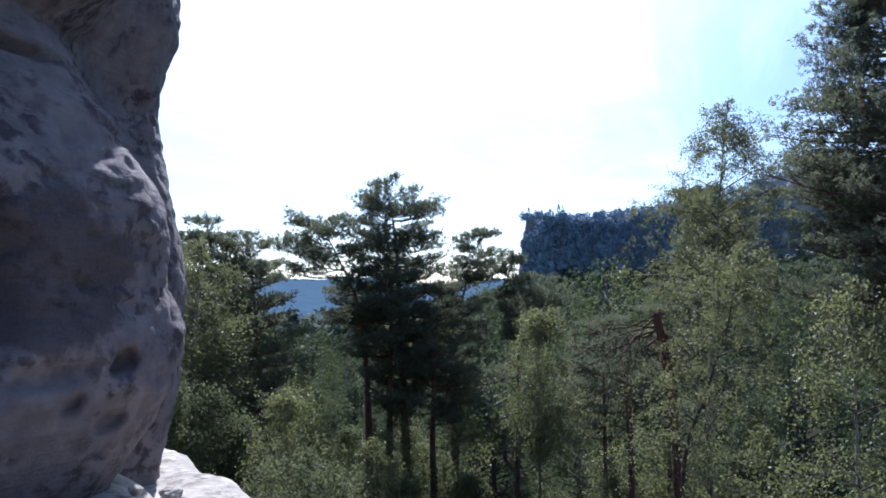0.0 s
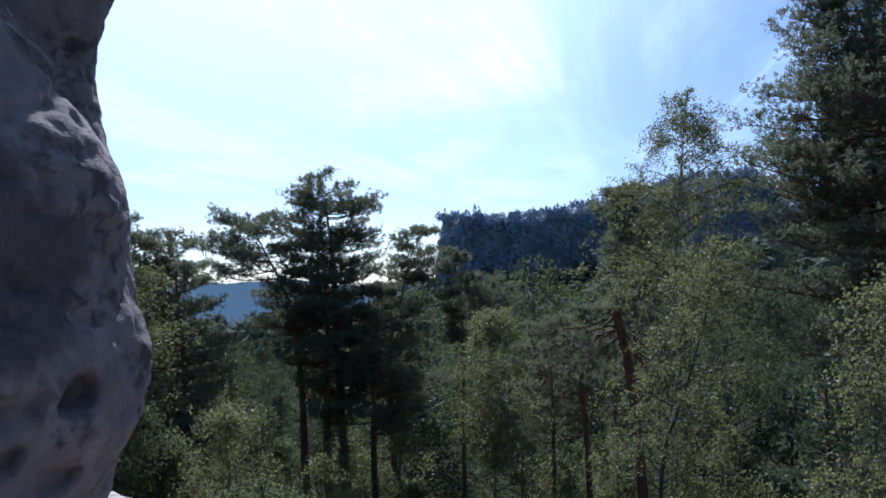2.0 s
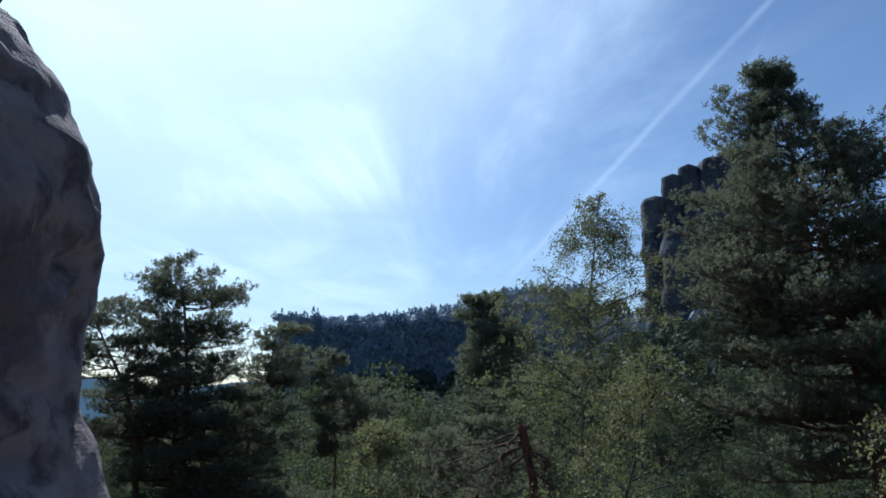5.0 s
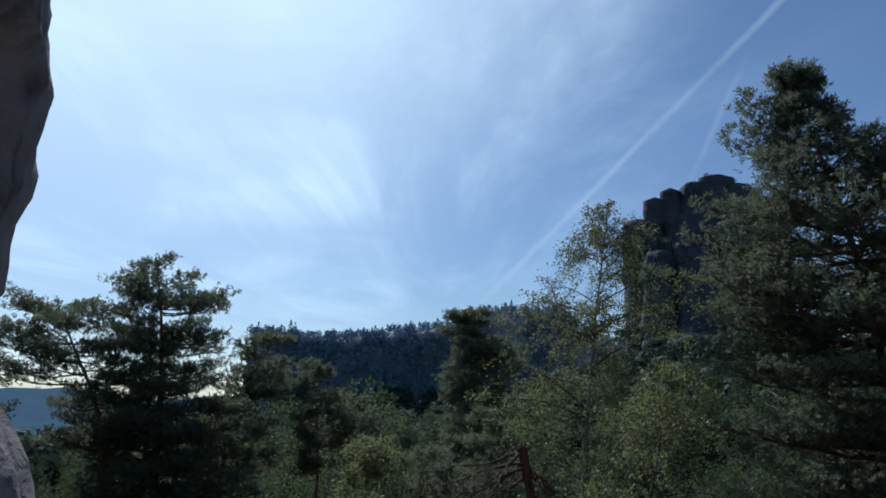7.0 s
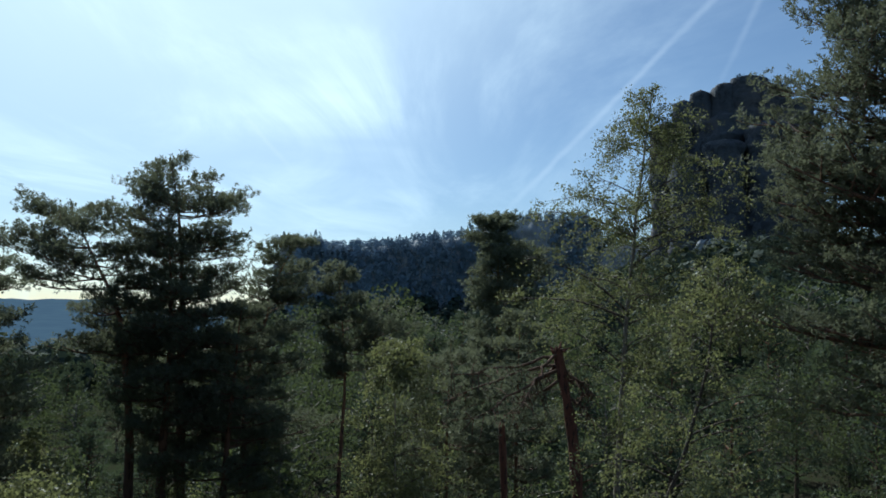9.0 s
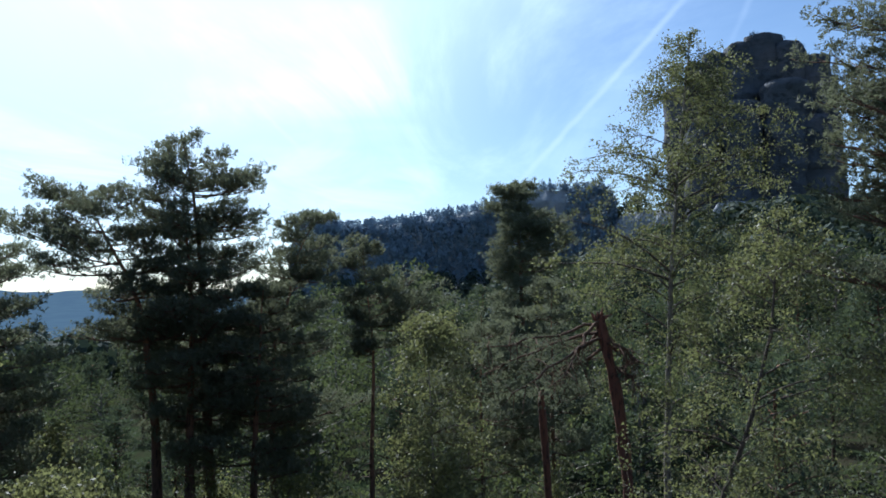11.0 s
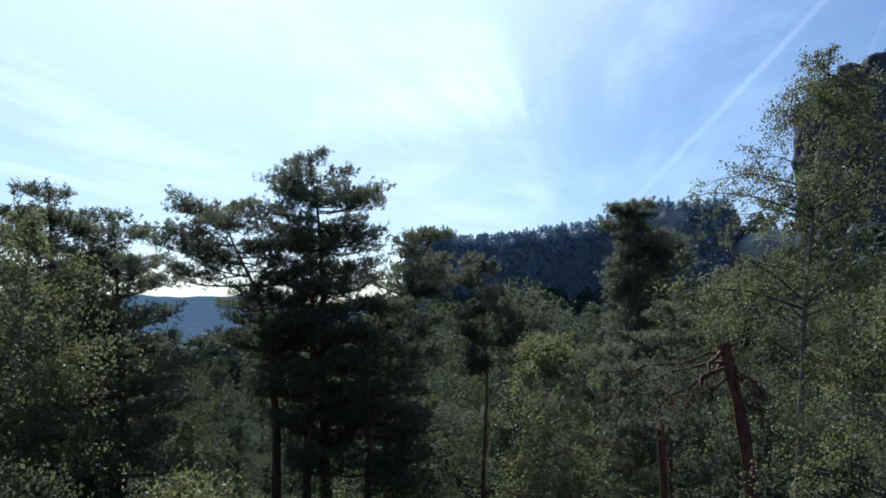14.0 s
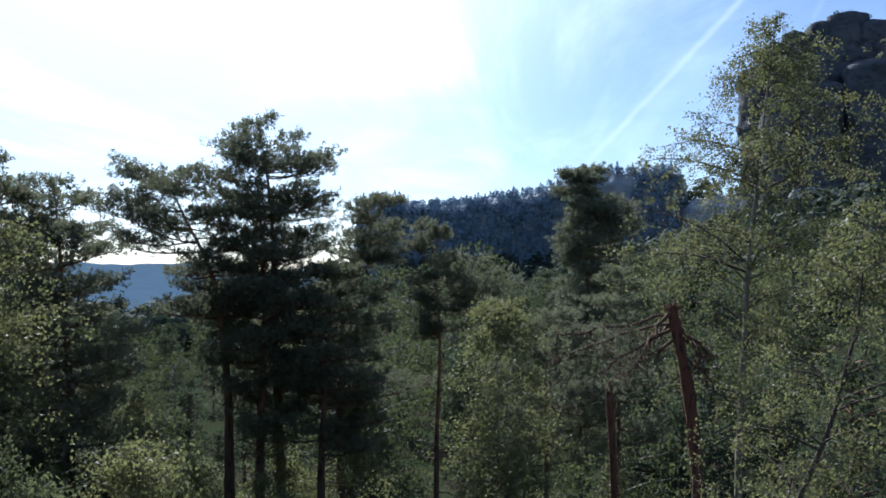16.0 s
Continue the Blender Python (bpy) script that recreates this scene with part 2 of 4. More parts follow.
class Soup:
    """Gathers faces in numpy arrays and turns them into one mesh."""

    def __init__(self):
        self.verts, self.faces, self.count = [], {3: [], 4: []}, 0

    def add(self, verts, faces):
        faces = np.asarray(faces)
        self.faces[faces.shape[1]].append(faces + self.count)
        self.verts.append(np.asarray(verts, float).reshape(-1, 3))
        self.count += len(self.verts[-1])

    def tube(self, path, radii, sides=6):
        path, radii = np.asarray(path, float), np.asarray(radii, float)
        n = len(path)
        tangent = np.gradient(path, axis=0)
        tangent /= np.linalg.norm(tangent, axis=1)[:, None] + 1e-9
        ref = np.array([0.31, 0.95, 0.05]) if abs(tangent[:, 2]).mean() > 0.6 else np.array([0.05, 0.1, 1.0])
        u = np.cross(tangent, ref)
        u /= np.linalg.norm(u, axis=1)[:, None] + 1e-9
        v = np.cross(tangent, u)
        a = np.arange(sides) * 2 * np.pi / sides
        ring = path[:, None] + radii[:, None, None] * (np.cos(a)[None, :, None] * u[:, None] + np.sin(a)[None, :, None] * v[:, None])
        i, j = np.meshgrid(np.arange(n - 1), np.arange(sides), indexing="ij")
        k = (j + 1) % sides
        self.add(ring.reshape(-1, 3), np.stack([i * sides + j, i * sides + k, (i + 1) * sides + k, (i + 1) * sides + j], -1).reshape(-1, 4))

    def mesh(self, name, mat, origin=(0, 0, 0), smooth=False):
        me = bpy.data.meshes.new(name)
        v = np.concatenate(self.verts) - np.asarray(origin, float)
        loops, starts, at = [], [], 0
        for size, groups in self.faces.items():
            if groups:
                f = np.concatenate(groups)
                loops.append(f.ravel())
                starts.append(at + np.arange(len(f)) * size)
                at += f.size
        loops, starts = np.concatenate(loops), np.concatenate(starts)
        me.vertices.add(len(v))
        me.vertices.foreach_set("co", v.astype(np.float32).ravel())
        me.loops.add(len(loops))
        me.loops.foreach_set("vertex_index", loops.astype(np.int32))
        me.polygons.add(len(starts))
        me.polygons.foreach_set("loop_start", starts.astype(np.int32))
        me.polygons.foreach_set("use_smooth", np.full(len(starts), smooth))
        me.update(calc_edges=True)
        me.validate()
        me.materials.append(mat)
        return me


def part(name, soup, mat, parent, origin, label="", smooth=False):
    ob = new(name, soup.mesh(name, mat, origin, smooth))
    ob.parent = parent
    return tagged(ob, label)


def unit(v):
    return v / (np.linalg.norm(v, axis=-1, keepdims=True) + 1e-9)


def needles(soup, centers, aims, rng, blades, length, width, spread=0.75):
    """Bunches of thin needle blades that fan out from the centres."""
    n = len(centers)
    c = np.repeat(centers, blades, 0)
    d = unit(np.repeat(aims, blades, 0) + spread * rng.normal(size=(n * blades, 3)))
    side = unit(np.cross(d, rng.normal(size=d.shape)))
    reach = length * rng.uniform(0.7, 1.25, (len(d), 1))
    w = width * rng.uniform(0.7, 1.3, (len(d), 1))
    v = np.stack([c - side * w * 0.5, c + d * reach * 0.55 + side * w * 0.7, c + d * reach], 1)
    soup.add(v, np.arange(len(d) * 3).reshape(-1, 3))


def leaves(soup, centers, rng, size, droop=0.5):
    """Small pointed leaves hanging at all angles."""
    n = len(centers)
    d = unit(rng.normal(size=(n, 3)) + np.array([0, 0, -droop]))
    side = unit(np.cross(d, rng.normal(size=(n, 3))))
    s = size * rng.uniform(0.65, 1.3, (n, 1))
    bend = 0.25 * unit(rng.normal(size=(n, 3)))
    v = np.stack([centers + side * s * 0.38, centers + d * s * 1.05, centers - side * s * 0.38 + bend * s], 1)
    soup.add(v, np.arange(n * 3).reshape(-1, 3))


def spine(points, n):
    """A smooth line through a few control points, by arc length."""
    p = np.asarray(points, float)
    s = np.concatenate([[0], np.cumsum(np.linalg.norm(np.diff(p, axis=0), axis=1))])
    q = np.linspace(0, s[-1], n)
    line = np.stack([np.interp(q, s, p[:, k]) for k in range(3)], 1)
    for _ in range(max(1, n // 8)):
        line[1:-1] = (line[:-2] + 2 * line[1:-1] + line[2:]) / 4
    return line


def on_trunk(line, z):
    return np.array([np.interp(z, line[:, 2], line[:, 0]), np.interp(z, line[:, 2], line[:, 1]), z])


def shoots(soup, starts, aims, rng, blades, length, needle, width):
    """Young shoots set all round with needles, like bottle brushes."""
    n = len(starts)
    c, d = np.repeat(starts, blades, 0), np.repeat(aims, blades, 0)
    reach = np.repeat(length * rng.uniform(0.7, 1.3, (n, 1)), blades, 0)
    radial = unit(np.cross(d, rng.normal(size=d.shape)))
    c = c + d * reach * rng.uniform(0.0, 1.0, (len(d), 1))
    out = unit(d * rng.uniform(0.4, 1.1, (len(d), 1)) + radial)
    side = unit(np.cross(out, rng.normal(size=d.shape)))
    ln = needle * rng.uniform(0.7, 1.25, (len(d), 1))
    w = width * rng.uniform(0.7, 1.3, (len(d), 1))
    v = np.stack([c - side * w * 0.5, c + out * ln * 0.5 + side * w * 0.6, c + out * ln], 1)
    soup.add(v, np.arange(len(d) * 3).reshape(-1, 3))


def pine(label, seed, trunk, radius, profile, limbs=34, sprays=10, tips=12, blades=12, shoot=0.14, needle=0.095, width=0.031, whorl=5, loft=1.0, group="", bare=6, name="pine_tree", mat=NEEDLES, arms=(), bark_mat=PINE_BARK):
    """A pine: a trunk, whorls of limbs with side branches, and needled shoots that turn up at the ends.
    profile rows: height, reach of the crown towards -x, reach towards +x. arms rows: height of the tip, heading, length, steepness."""
    rng = np.random.default_rng(seed)
    base = np.asarray(trunk[0], float)
    root = tagged(new(name), label, "tree", group)
    root.location = base
    line = spine(trunk, 26)
    top = line[-1, 2]
    span = top - base[2]
    wood = Soup()
    wob = np.cumsum(rng.normal(0, 0.012, (26, 2)), 0)
    wob[0] = 0
    line[:, :2] += wob - np.linspace(0, 1, 26)[:, None] * wob[-1]
    taper = radius * (1 - 0.95 * np.linspace(0, 1, 26) ** 1.1)
    taper[0] *= 1.35
    wood.tube(line, taper, 10)
    part("trunk", wood, bark_mat, root, base, smooth=True)
    rows = np.array(profile, float)
    lo, hi = rows[:, 0].min(), rows[:, 0].max()
    crown = Soup()
    tiers = max(3, round(limbs / whorl))
    zs = np.repeat(lo + (hi - lo) * (np.arange(tiers) + 0.5) / tiers + rng.normal(0, 0.09, tiers), whorl) + rng.normal(0, 0.17, tiers * whorl)
    phi = rng.uniform(0, 6.28)
    up = np.array([0, 0, 1.0])
    s = np.linspace(0, 1, 8)[:, None]
    for z, aim, length, steep in [(z, None, 0, 0) for z in zs] + list(arms):
        phi = phi + 2.4 + rng.normal(0, 0.35) if aim is None else radians(aim)
        left, right = np.interp(z, rows[:, 0], rows[:, 1]), np.interp(z, rows[:, 0], rows[:, 2])
        w = 0.5 + 0.5 * math.cos(phi)
        reach = length or max((left * (1 - w) + right * w) * rng.uniform(0.6, 0.94), 0.2)
        high = np.clip((z - lo) / (hi - lo + 1e-6), 0, 1)
        rise = steep or rng.uniform(-0.12, 0.22) + 0.16 * high
        start = on_trunk(line, np.clip(z - reach * rise, base[2] + 0.3 * span, top - 0.06))
        out = np.array([math.cos(phi), math.sin(phi), 0.0])
        across = np.cross(out, up)
        path = start + reach * (s * out + s ** 2 * across * rng.normal(0, 0.14)) + up * reach * (rise * s + 0.22 * (s ** 2 - s))
        path[1:] += np.cumsum(rng.normal(0, 0.045 * reach ** 0.5, (7, 3)), 0) * s[1:] * 0.6
        arm = Soup()
        r0 = min(0.024 * reach ** 0.7 + 0.012, np.interp(start[2], line[:, 2], taper) * 0.7)
        arm.tube(path, r0 * (1 - 0.8 * s[:, 0]), 6)
        at, aims = [], []
        count = max(3, round(sprays * min(1.25, 0.45 + 0.3 * reach)))
        for k in range(count + 1):
            f = 1.0 if k == count else 0.16 + 0.82 * (k + rng.uniform(0, 1)) / count
            p0 = np.array([np.interp(f, s[:, 0], path[:, q]) for q in range(3)])
            turn = rng.normal(0, 0.25) if k == count else (1 if k % 2 else -1) * rng.uniform(0.45, 1.15)
            side = unit(out * math.cos(turn) + across * math.sin(turn) + up * (rise * 0.5 + rng.uniform(-0.1, 0.35)))
            ln = 0.18 + min(reach, 2.2) * rng.uniform(0.18, 0.38) * (1.25 - 0.6 * f)
            q = np.linspace(0, 1, 4)[:, None]
            spray = p0 + side * ln * q + up * ln * 0.22 * q ** 2
            arm.tube(spray, np.array([0.42, 0.3, 0.2, 0.1]) * r0 + 0.002, 3)
            n = max(5, round(tips * min(1.4, 0.5 + ln)))
            g2 = rng.uniform(0.2, 1.05, (n, 1)) ** 0.55
            puff = rng.normal(size=(n, 3)) * np.array([1, 1, 0.62]) * (0.06 + 0.10 * min(ln, 0.8)) * loft
            at.append(p0 + side * ln * g2 + up * (ln * 0.22 * g2 ** 2 + 0.03) + puff)
            aims.append(unit(side * 0.6 + up * rng.uniform(0.1, 1.1, (n, 1)) + puff * 2 + 0.22 * rng.normal(size=(n, 3))))
        part("limb", arm, LIMB_BARK, root, base, smooth=True)
        shoots(crown, np.concatenate(at), np.concatenate(aims), rng, blades, shoot, needle, width)
    # the leader's own shoots
    n = 40
    z = top - np.linspace(-0.05, 0.8, n)
    at = np.array([on_trunk(line, q) for q in z]) + rng.normal(0, 1, (n, 3)) * (0.03 + 0.12 * (top - z))[:, None] * np.array([1, 1, 0.3])
    shoots(crown, at, unit(up + 0.45 * rng.normal(size=(n, 3))), rng, blades, shoot, needle, width)
    # dead stubs under the crown
    for k in range(bare):
        z = base[2] + span * rng.uniform(0.25, max(0.3, (lo - base[2]) / span))
        start = on_trunk(line, z)
        phi += 2.1
        ln = rng.uniform(0.4, 1.3)
        f = np.linspace(0, 1, 5)[:, None]
        path = start + ln * f * np.array([math.cos(phi), math.sin(phi), 0.1]) - up * 0.35 * ln * f ** 2
        stub = Soup()
        stub.tube(path, 0.022 * (1 - 0.8 * f[:, 0]), 4)
        part("dead_branch", stub, LIMB_BARK, root, base, "bare dead branch")
    part("crown", crown, mat, root, base, "layered clumps of dark green needles")
    return root


def birch(label, seed, trunk, radius, profile, limbs=26, twigs=13, per=26, leaf=0.062, rise=0.9, hang=0.5, mat=BIRCH_LEAF, wood_mat=BIRCH_BARK, group="", name="birch_tree", twig_len=0.85, spill=0.07, arms=()):
    """A birch or other light broadleaf: slim trunk, ascending limbs, hanging twigs with single leaves."""
    rng = np.random.default_rng(seed)
    base = np.asarray(trunk[0], float)
    root = tagged(new(name), label, "tree" if "shrub" not in name else "shrub", group)
    root.location = base
    line = spine(trunk, 26)
    top = line[-1, 2]
    wob = np.cumsum(rng.normal(0, 0.018, (26, 2)), 0)
    line[:, :2] += wob - np.linspace(0, 1, 26)[:, None] * wob[-1]
    taper = radius * (1 - 0.9 * np.linspace(0, 1, 26))
    wood = Soup()
    wood.tube(line, taper, 8)
    part("trunk", wood, wood_mat, root, base, smooth=True)
    rows = np.array(profile, float)
    lo, hi = rows[:, 0].min(), rows[:, 0].max()
    crown = Soup()
    phi = rng.uniform(0, 6.28)
    for z, aim, length in [(z, None, 0) for z in lo + (hi - lo) * np.sort(rng.uniform(0, 1, limbs))] + list(arms):
        phi = phi + 2.4 + rng.normal(0, 0.4) if aim is None else radians(aim)
        w = 0.5 + 0.5 * math.cos(phi)
        reach = (np.interp(z, rows[:, 0], rows[:, 1]) * (1 - w) + np.interp(z, rows[:, 0], rows[:, 2]) * w) * rng.uniform(0.65, 1.05) + 0.15
        reach = length or reach
        out = np.array([math.cos(phi), math.sin(phi), 0.0])
        up = rise * rng.uniform(0.6, 1.2)
        start = on_trunk(line, max(base[2] + 0.1, min(z, top - 0.05) - 0.45 * reach * up))
        s = np.linspace(0, 1, 6)[:, None]
        path = start + reach * s * out + np.array([0, 0, 1]) * reach * (up * s - 0.45 * s ** 2)
        path[1:] += rng.normal(0, 0.035 * reach ** 0.5, (5, 3)) * s[1:]
        arm = Soup()
        r0 = min(0.010 * reach + 0.005, np.interp(start[2], line[:, 2], taper) * 0.7)
        arm.tube(path, r0 * (1 - 0.85 * s[:, 0]), 4)
        for k in range(twigs):
            f = rng.uniform(0.22, 1.0)
            p0 = np.array([np.interp(f, s[:, 0], path[:, q]) for q in range(3)])
            d = unit(out * 0.5 + rng.normal(0, 0.75, 3) + np.array([0, 0, 0.15]))
            ln = twig_len * rng.uniform(0.45, 1.2) * min(1.0, 0.5 + reach * 0.4)
            q = np.linspace(0, 1, 3)[:, None]
            twig = p0 + d * ln * q - np.array([0, 0, hang * ln]) * q ** 2
            arm.tube(twig, 0.006 * (1 - 0.8 * q[:, 0]), 3)
            n = int(per * rng.uniform(0.6, 1.3))
            f2 = rng.uniform(0.05, 1.08, n)[:, None] ** 0.6
            at = p0 + d * ln * f2 - np.array([0, 0, hang * ln]) * f2 ** 2
            leaves(crown, at + rng.normal(0, spill, (n, 3)), rng, leaf)
        part("limb", arm, TWIG_BARK, root, base, smooth=True)
    for k in range(16):
        p0 = on_trunk(line, top - 1.5 * (k / 16) ** 1.3)
        d = unit(rng.normal(0, 0.7, 3) + np.array([0, 0, 0.7]))
        ln = 0.25 + 0.03 * k
        f2 = rng.uniform(0.05, 1.05, per)[:, None]
        leaves(crown, p0 + d * ln * f2 - np.array([0, 0, hang * ln]) * f2 ** 2 + rng.normal(0, spill * 0.7, (per, 3)), rng, leaf)
    part("crown", crown, mat, root, base, "loose yellow-green leaves")
    return root


# ---- ground ----


def smooth01(a, b, x):
    t = np.clip((np.asarray(x, float) - a) / (b - a), 0, 1)
    return t * t * (3 - 2 * t)


EDGE = Vector((0.515, 0.857))        # the way down from the ledge


def ground_height(x, y):
    """The valley below the ledge: a drop, a wooded bottom, and a slope that climbs to the right."""
    x, y = np.asarray(x, float), np.asarray(y, float)
    d = (x + 5.5) * EDGE[0] + (y - 6.4) * EDGE[1]
    h = -0.75 - 1.2 * smooth01(-0.5, 1.2, d) - 5.2 * smooth01(0.6, 9, d) - 2.3 * smooth01(8, 24, d)
    h += 19 * smooth01(-14, 70, x + 0.05 * y) * smooth01(35, 165, y)
    h += 6 * smooth01(60, 240, y) * smooth01(-70, -20, x)
    h -= 14 * smooth01(60, 400, y) * smooth01(-20, -120, x)
    h += 0.35 * np.sin(x * 0.31 + 1) * np.sin(y * 0.27) * smooth01(3, 15, d) + 1.6 * np.sin(x * 0.047) * np.sin(y * 0.041 + 2) * smooth01(30, 80, d)
    h += 9 * smooth01(-3, -30, d)
    return h


def make_ground():
    soup = Soup()
    r = np.concatenate([[0.0], 0.8 * 1.062 ** np.arange(142)])
    a = np.linspace(0, 2 * np.pi, 193)[:-1]
    rr, aa = np.meshgrid(r, a, indexing="ij")
    x, y = -4 + rr * np.cos(aa), 7 + rr * np.sin(aa)
    z = ground_height(x, y)
    i, j = np.meshgrid(np.arange(len(r) - 1), np.arange(192), indexing="ij")
    k = (j + 1) % 192
    soup.add(np.stack([x, y, z], -1), np.stack([i * 192 + j, (i + 1) * 192 + j, (i + 1) * 192 + k, i * 192 + k], -1).reshape(-1, 4))
    tagged(new("ground", soup.mesh("ground", FLOOR, smooth=True)), "mossy forest floor falling away below the ledge", "ground", kind="structure")


make_ground()


def grid_faces(n, m):
    i, j = np.meshgrid(np.arange(n - 1), np.arange(m - 1), indexing="ij")
    return np.stack([i * m + j, (i + 1) * m + j, (i + 1) * m + j + 1, i * m + j + 1], -1).reshape(-1, 4)


def turbulence(p, octaves, scale):
    """Summed noise at a list of points."""
    out = np.zeros(len(p))
    amp = 1.0
    for _ in range(octaves):
        out += amp * np.array([noise.noise(Vector(q)) for q in p * scale])
        scale, amp = scale * 2.1, amp * 0.5
    return out


def make_ledge():
    """The trodden rock shelf underfoot, with a lower step at its rim."""
    soup = Soup()
    u = np.linspace(-14, 14, 113)
    d = np.concatenate([np.linspace(-12, -1, 34), np.linspace(-0.9, 3.4, 54)])
    dd, uu = np.meshgrid(d, u, indexing="ij")
    x = -5.5 + EDGE[0] * dd + EDGE[1] * uu
    y = 6.4 + EDGE[1] * dd - EDGE[0] * uu
    flat = np.stack([x.ravel(), y.ravel(), 0 * x.ravel()], 1)
    rim = dd + 0.25 * turbulence(flat, 3, 0.6).reshape(dd.shape)
    rim = rim + 0.45
    z = -0.19 - 0.42 * smooth01(-0.1, 0.55, rim) - 1.1 * smooth01(1.42, 2.25, rim) - 2.2 * smooth01(2.1, 3.5, rim) + 0.05 * turbulence(flat, 4, 0.9).reshape(dd.shape)
    soup.add(np.stack([x, y, z], -1), grid_faces(*dd.shape)[:, ::-1])
    return tagged(new("rock_ledge", soup.mesh("rock_ledge", LEDGE, smooth=True)), "pale sunlit sandstone ledge worn smooth underfoot", "rock ledge", kind="structure")


ledge = make_ledge()


def make_crag():
    """The weathered sandstone crag beside the path: bulging face, pits, overhang."""
    plan = np.array([(-12, -9), (-7.2, -3), (-5.6, 1.0), (-5.0, 3.2), (-4.90, 4.4), (-4.85, 5.0), (-4.84, 5.42), (-4.95, 5.78), (-5.10, 6.06), (-5.4, 6.35), (-5.95, 6.66), (-6.32, 6.98), (-6.22, 7.33), (-6.52, 7.88), (-7.4, 8.6), (-9.5, 9.4), (-13, 9.6)], float)
    arc = np.concatenate([[0], np.cumsum(np.linalg.norm(np.diff(plan, axis=0), axis=1))])
    near_lo, near_hi = arc[3] - 0.6, arc[14]
    s = np.concatenate([np.linspace(0, near_lo, 30)[:-1], np.arange(near_lo, near_hi, 0.044), np.linspace(near_hi, arc[-1], 24)[1:]])
    line = np.stack([np.interp(s, arc, plan[:, k]) for k in (0, 1)], 1)
    for _ in range(14):
        line[1:-1] = (line[:-2] + 2 * line[1:-1] + line[2:]) / 4
    t = np.gradient(line, axis=0)
    t /= np.linalg.norm(t, axis=1)[:, None]
    normal = np.stack([t[:, 1], -t[:, 0]], 1)
    for _ in range(10):
        normal[1:-1] = (normal[:-2] + 2 * normal[1:-1] + normal[2:]) / 4
    normal /= np.linalg.norm(normal, axis=1)[:, None]
    z = np.concatenate([np.arange(-0.7, 5.4, 0.044), np.arange(5.4, 9.2, 0.13)])
    front = np.interp(z, [-0.7, -0.17, 0.16, 0.5, 0.81, 1.1, 1.3, 1.47, 1.59, 1.69, 1.77, 1.95, 2.09, 2.19, 2.47, 2.65, 2.73, 2.88, 2.97, 3.2, 3.6, 4.0, 4.25, 4.4, 4.7, 5.2, 6, 7.5, 9.2],
                      [0.8, 0.6, 0.38, 0.16, -0.02, -0.05, -0.04, 0.03, 0.08, 0.12, 0.115, 0.09, 0.074, 0.068, 0.13, 0.22, 0.28, 0.37, 0.45, 0.60, 0.85, 1.1, 1.25, 1.0, 0.62, 0.4, 0.4, 0.6, 1.6])
    back = np.interp(z, [-0.7, 0.5, 1.7, 2.5, 3.2, 3.85, 4.2, 4.95, 6, 8, 9.2], [0.3, 0.12, 0.0, 0.10, 0.25, 0.45, 0.36, 0.16, 0.15, 0.4, 1.2])
    for q in (front, back):
        q[1:-1] = (q[:-2] + 2 * q[1:-1] + q[2:]) / 4
    w = smooth01(arc[9], arc[12], s)[:, None]
    inset = front[None] * (1 - w) + back[None] * w
    ss, zz = np.meshgrid(s, z, indexing="ij")
    p = np.stack([line[:, None, 0] + 0 * zz, line[:, None, 1] + 0 * zz, zz], -1).reshape(-1, 3)
    lumps = turbulence(p, 3, 0.9).reshape(zz.shape)
    grain = turbulence(p * np.array([1, 1, 1.6]), 3, 5.0).reshape(zz.shape)
    beds = turbulence(p * np.array([0.35, 0.35, 5.0]) + np.array([0, 0, 0.4]) * p[:, 1:2], 2, 1.5).reshape(zz.shape)
    push = (0.05 + 0.04 * smooth01(2.6, 3.2, zz)) * lumps + 0.024 * grain + 0.03 * beds * (0.35 + smooth01(2.5, 3.1, zz)) * (1 - 0.7 * w)
    yy = line[:, None, 1] + 0 * zz
    near = (1 - w)
    rng = np.random.default_rng(4)
    pits = [(5.05, 1.06, 0.13, 0.20, 0.11), (4.98, 1.0, 0.09, 0.10, 0.06), (3.72, 1.7, 0.5, 0.5, 0.72), (4.56, 0.75, 0.10, 0.13, 0.08), (5.05, 0.55, 0.13, 0.13, 0.08), (4.2, 1.0, 0.5, 0.10, 0.10), (5.5, 1.9, 0.11, 0.05, 0.13), (3.9, 4.3, 0.7, 0.30, 0.22), (4.75, 3.8, 0.45, 0.26, 0.09), (4.95, 0.53, 0.12, 0.06, 0.10), (5.25, 2.05, 0.12, 0.05, 0.12), (5.6, 1.55, 0.1, 0.035, 0.05), (5.15, 1.5, 0.12, 0.045, 0.06)]
    pits += [(rng.uniform(3.6, 6.0), rng.uniform(0.2, 3.2), rng.uniform(0.03, 0.09), rng.uniform(0.02, 0.055), rng.uniform(0.025, 0.06)) for _ in range(110)]
    warp = 0.05 * grain
    slant = 0 * zz
    for k, (py, pz, ry, depth, rz) in enumerate(pits):
        rag = 0.55 if rz > 0.5 else 1.0
        e = ((yy - py) / ry + warp * 4 * rag) ** 2 + ((zz - pz) / rz + warp * 5 * rag) ** 2
        push -= depth * np.exp(-e ** 3) * near
        if k in (0, 3, 4):
            slant += 0.85 * depth * np.exp(-e ** 3) * near
    # an irregular crack climbs across the face
    crack = np.abs(zz - (2.75 + 0.35 * (yy - 5.0) + 0.12 * lumps))
    push -= 0.05 * np.exp(-(crack / 0.05) ** 2) * near
    off = push - inset
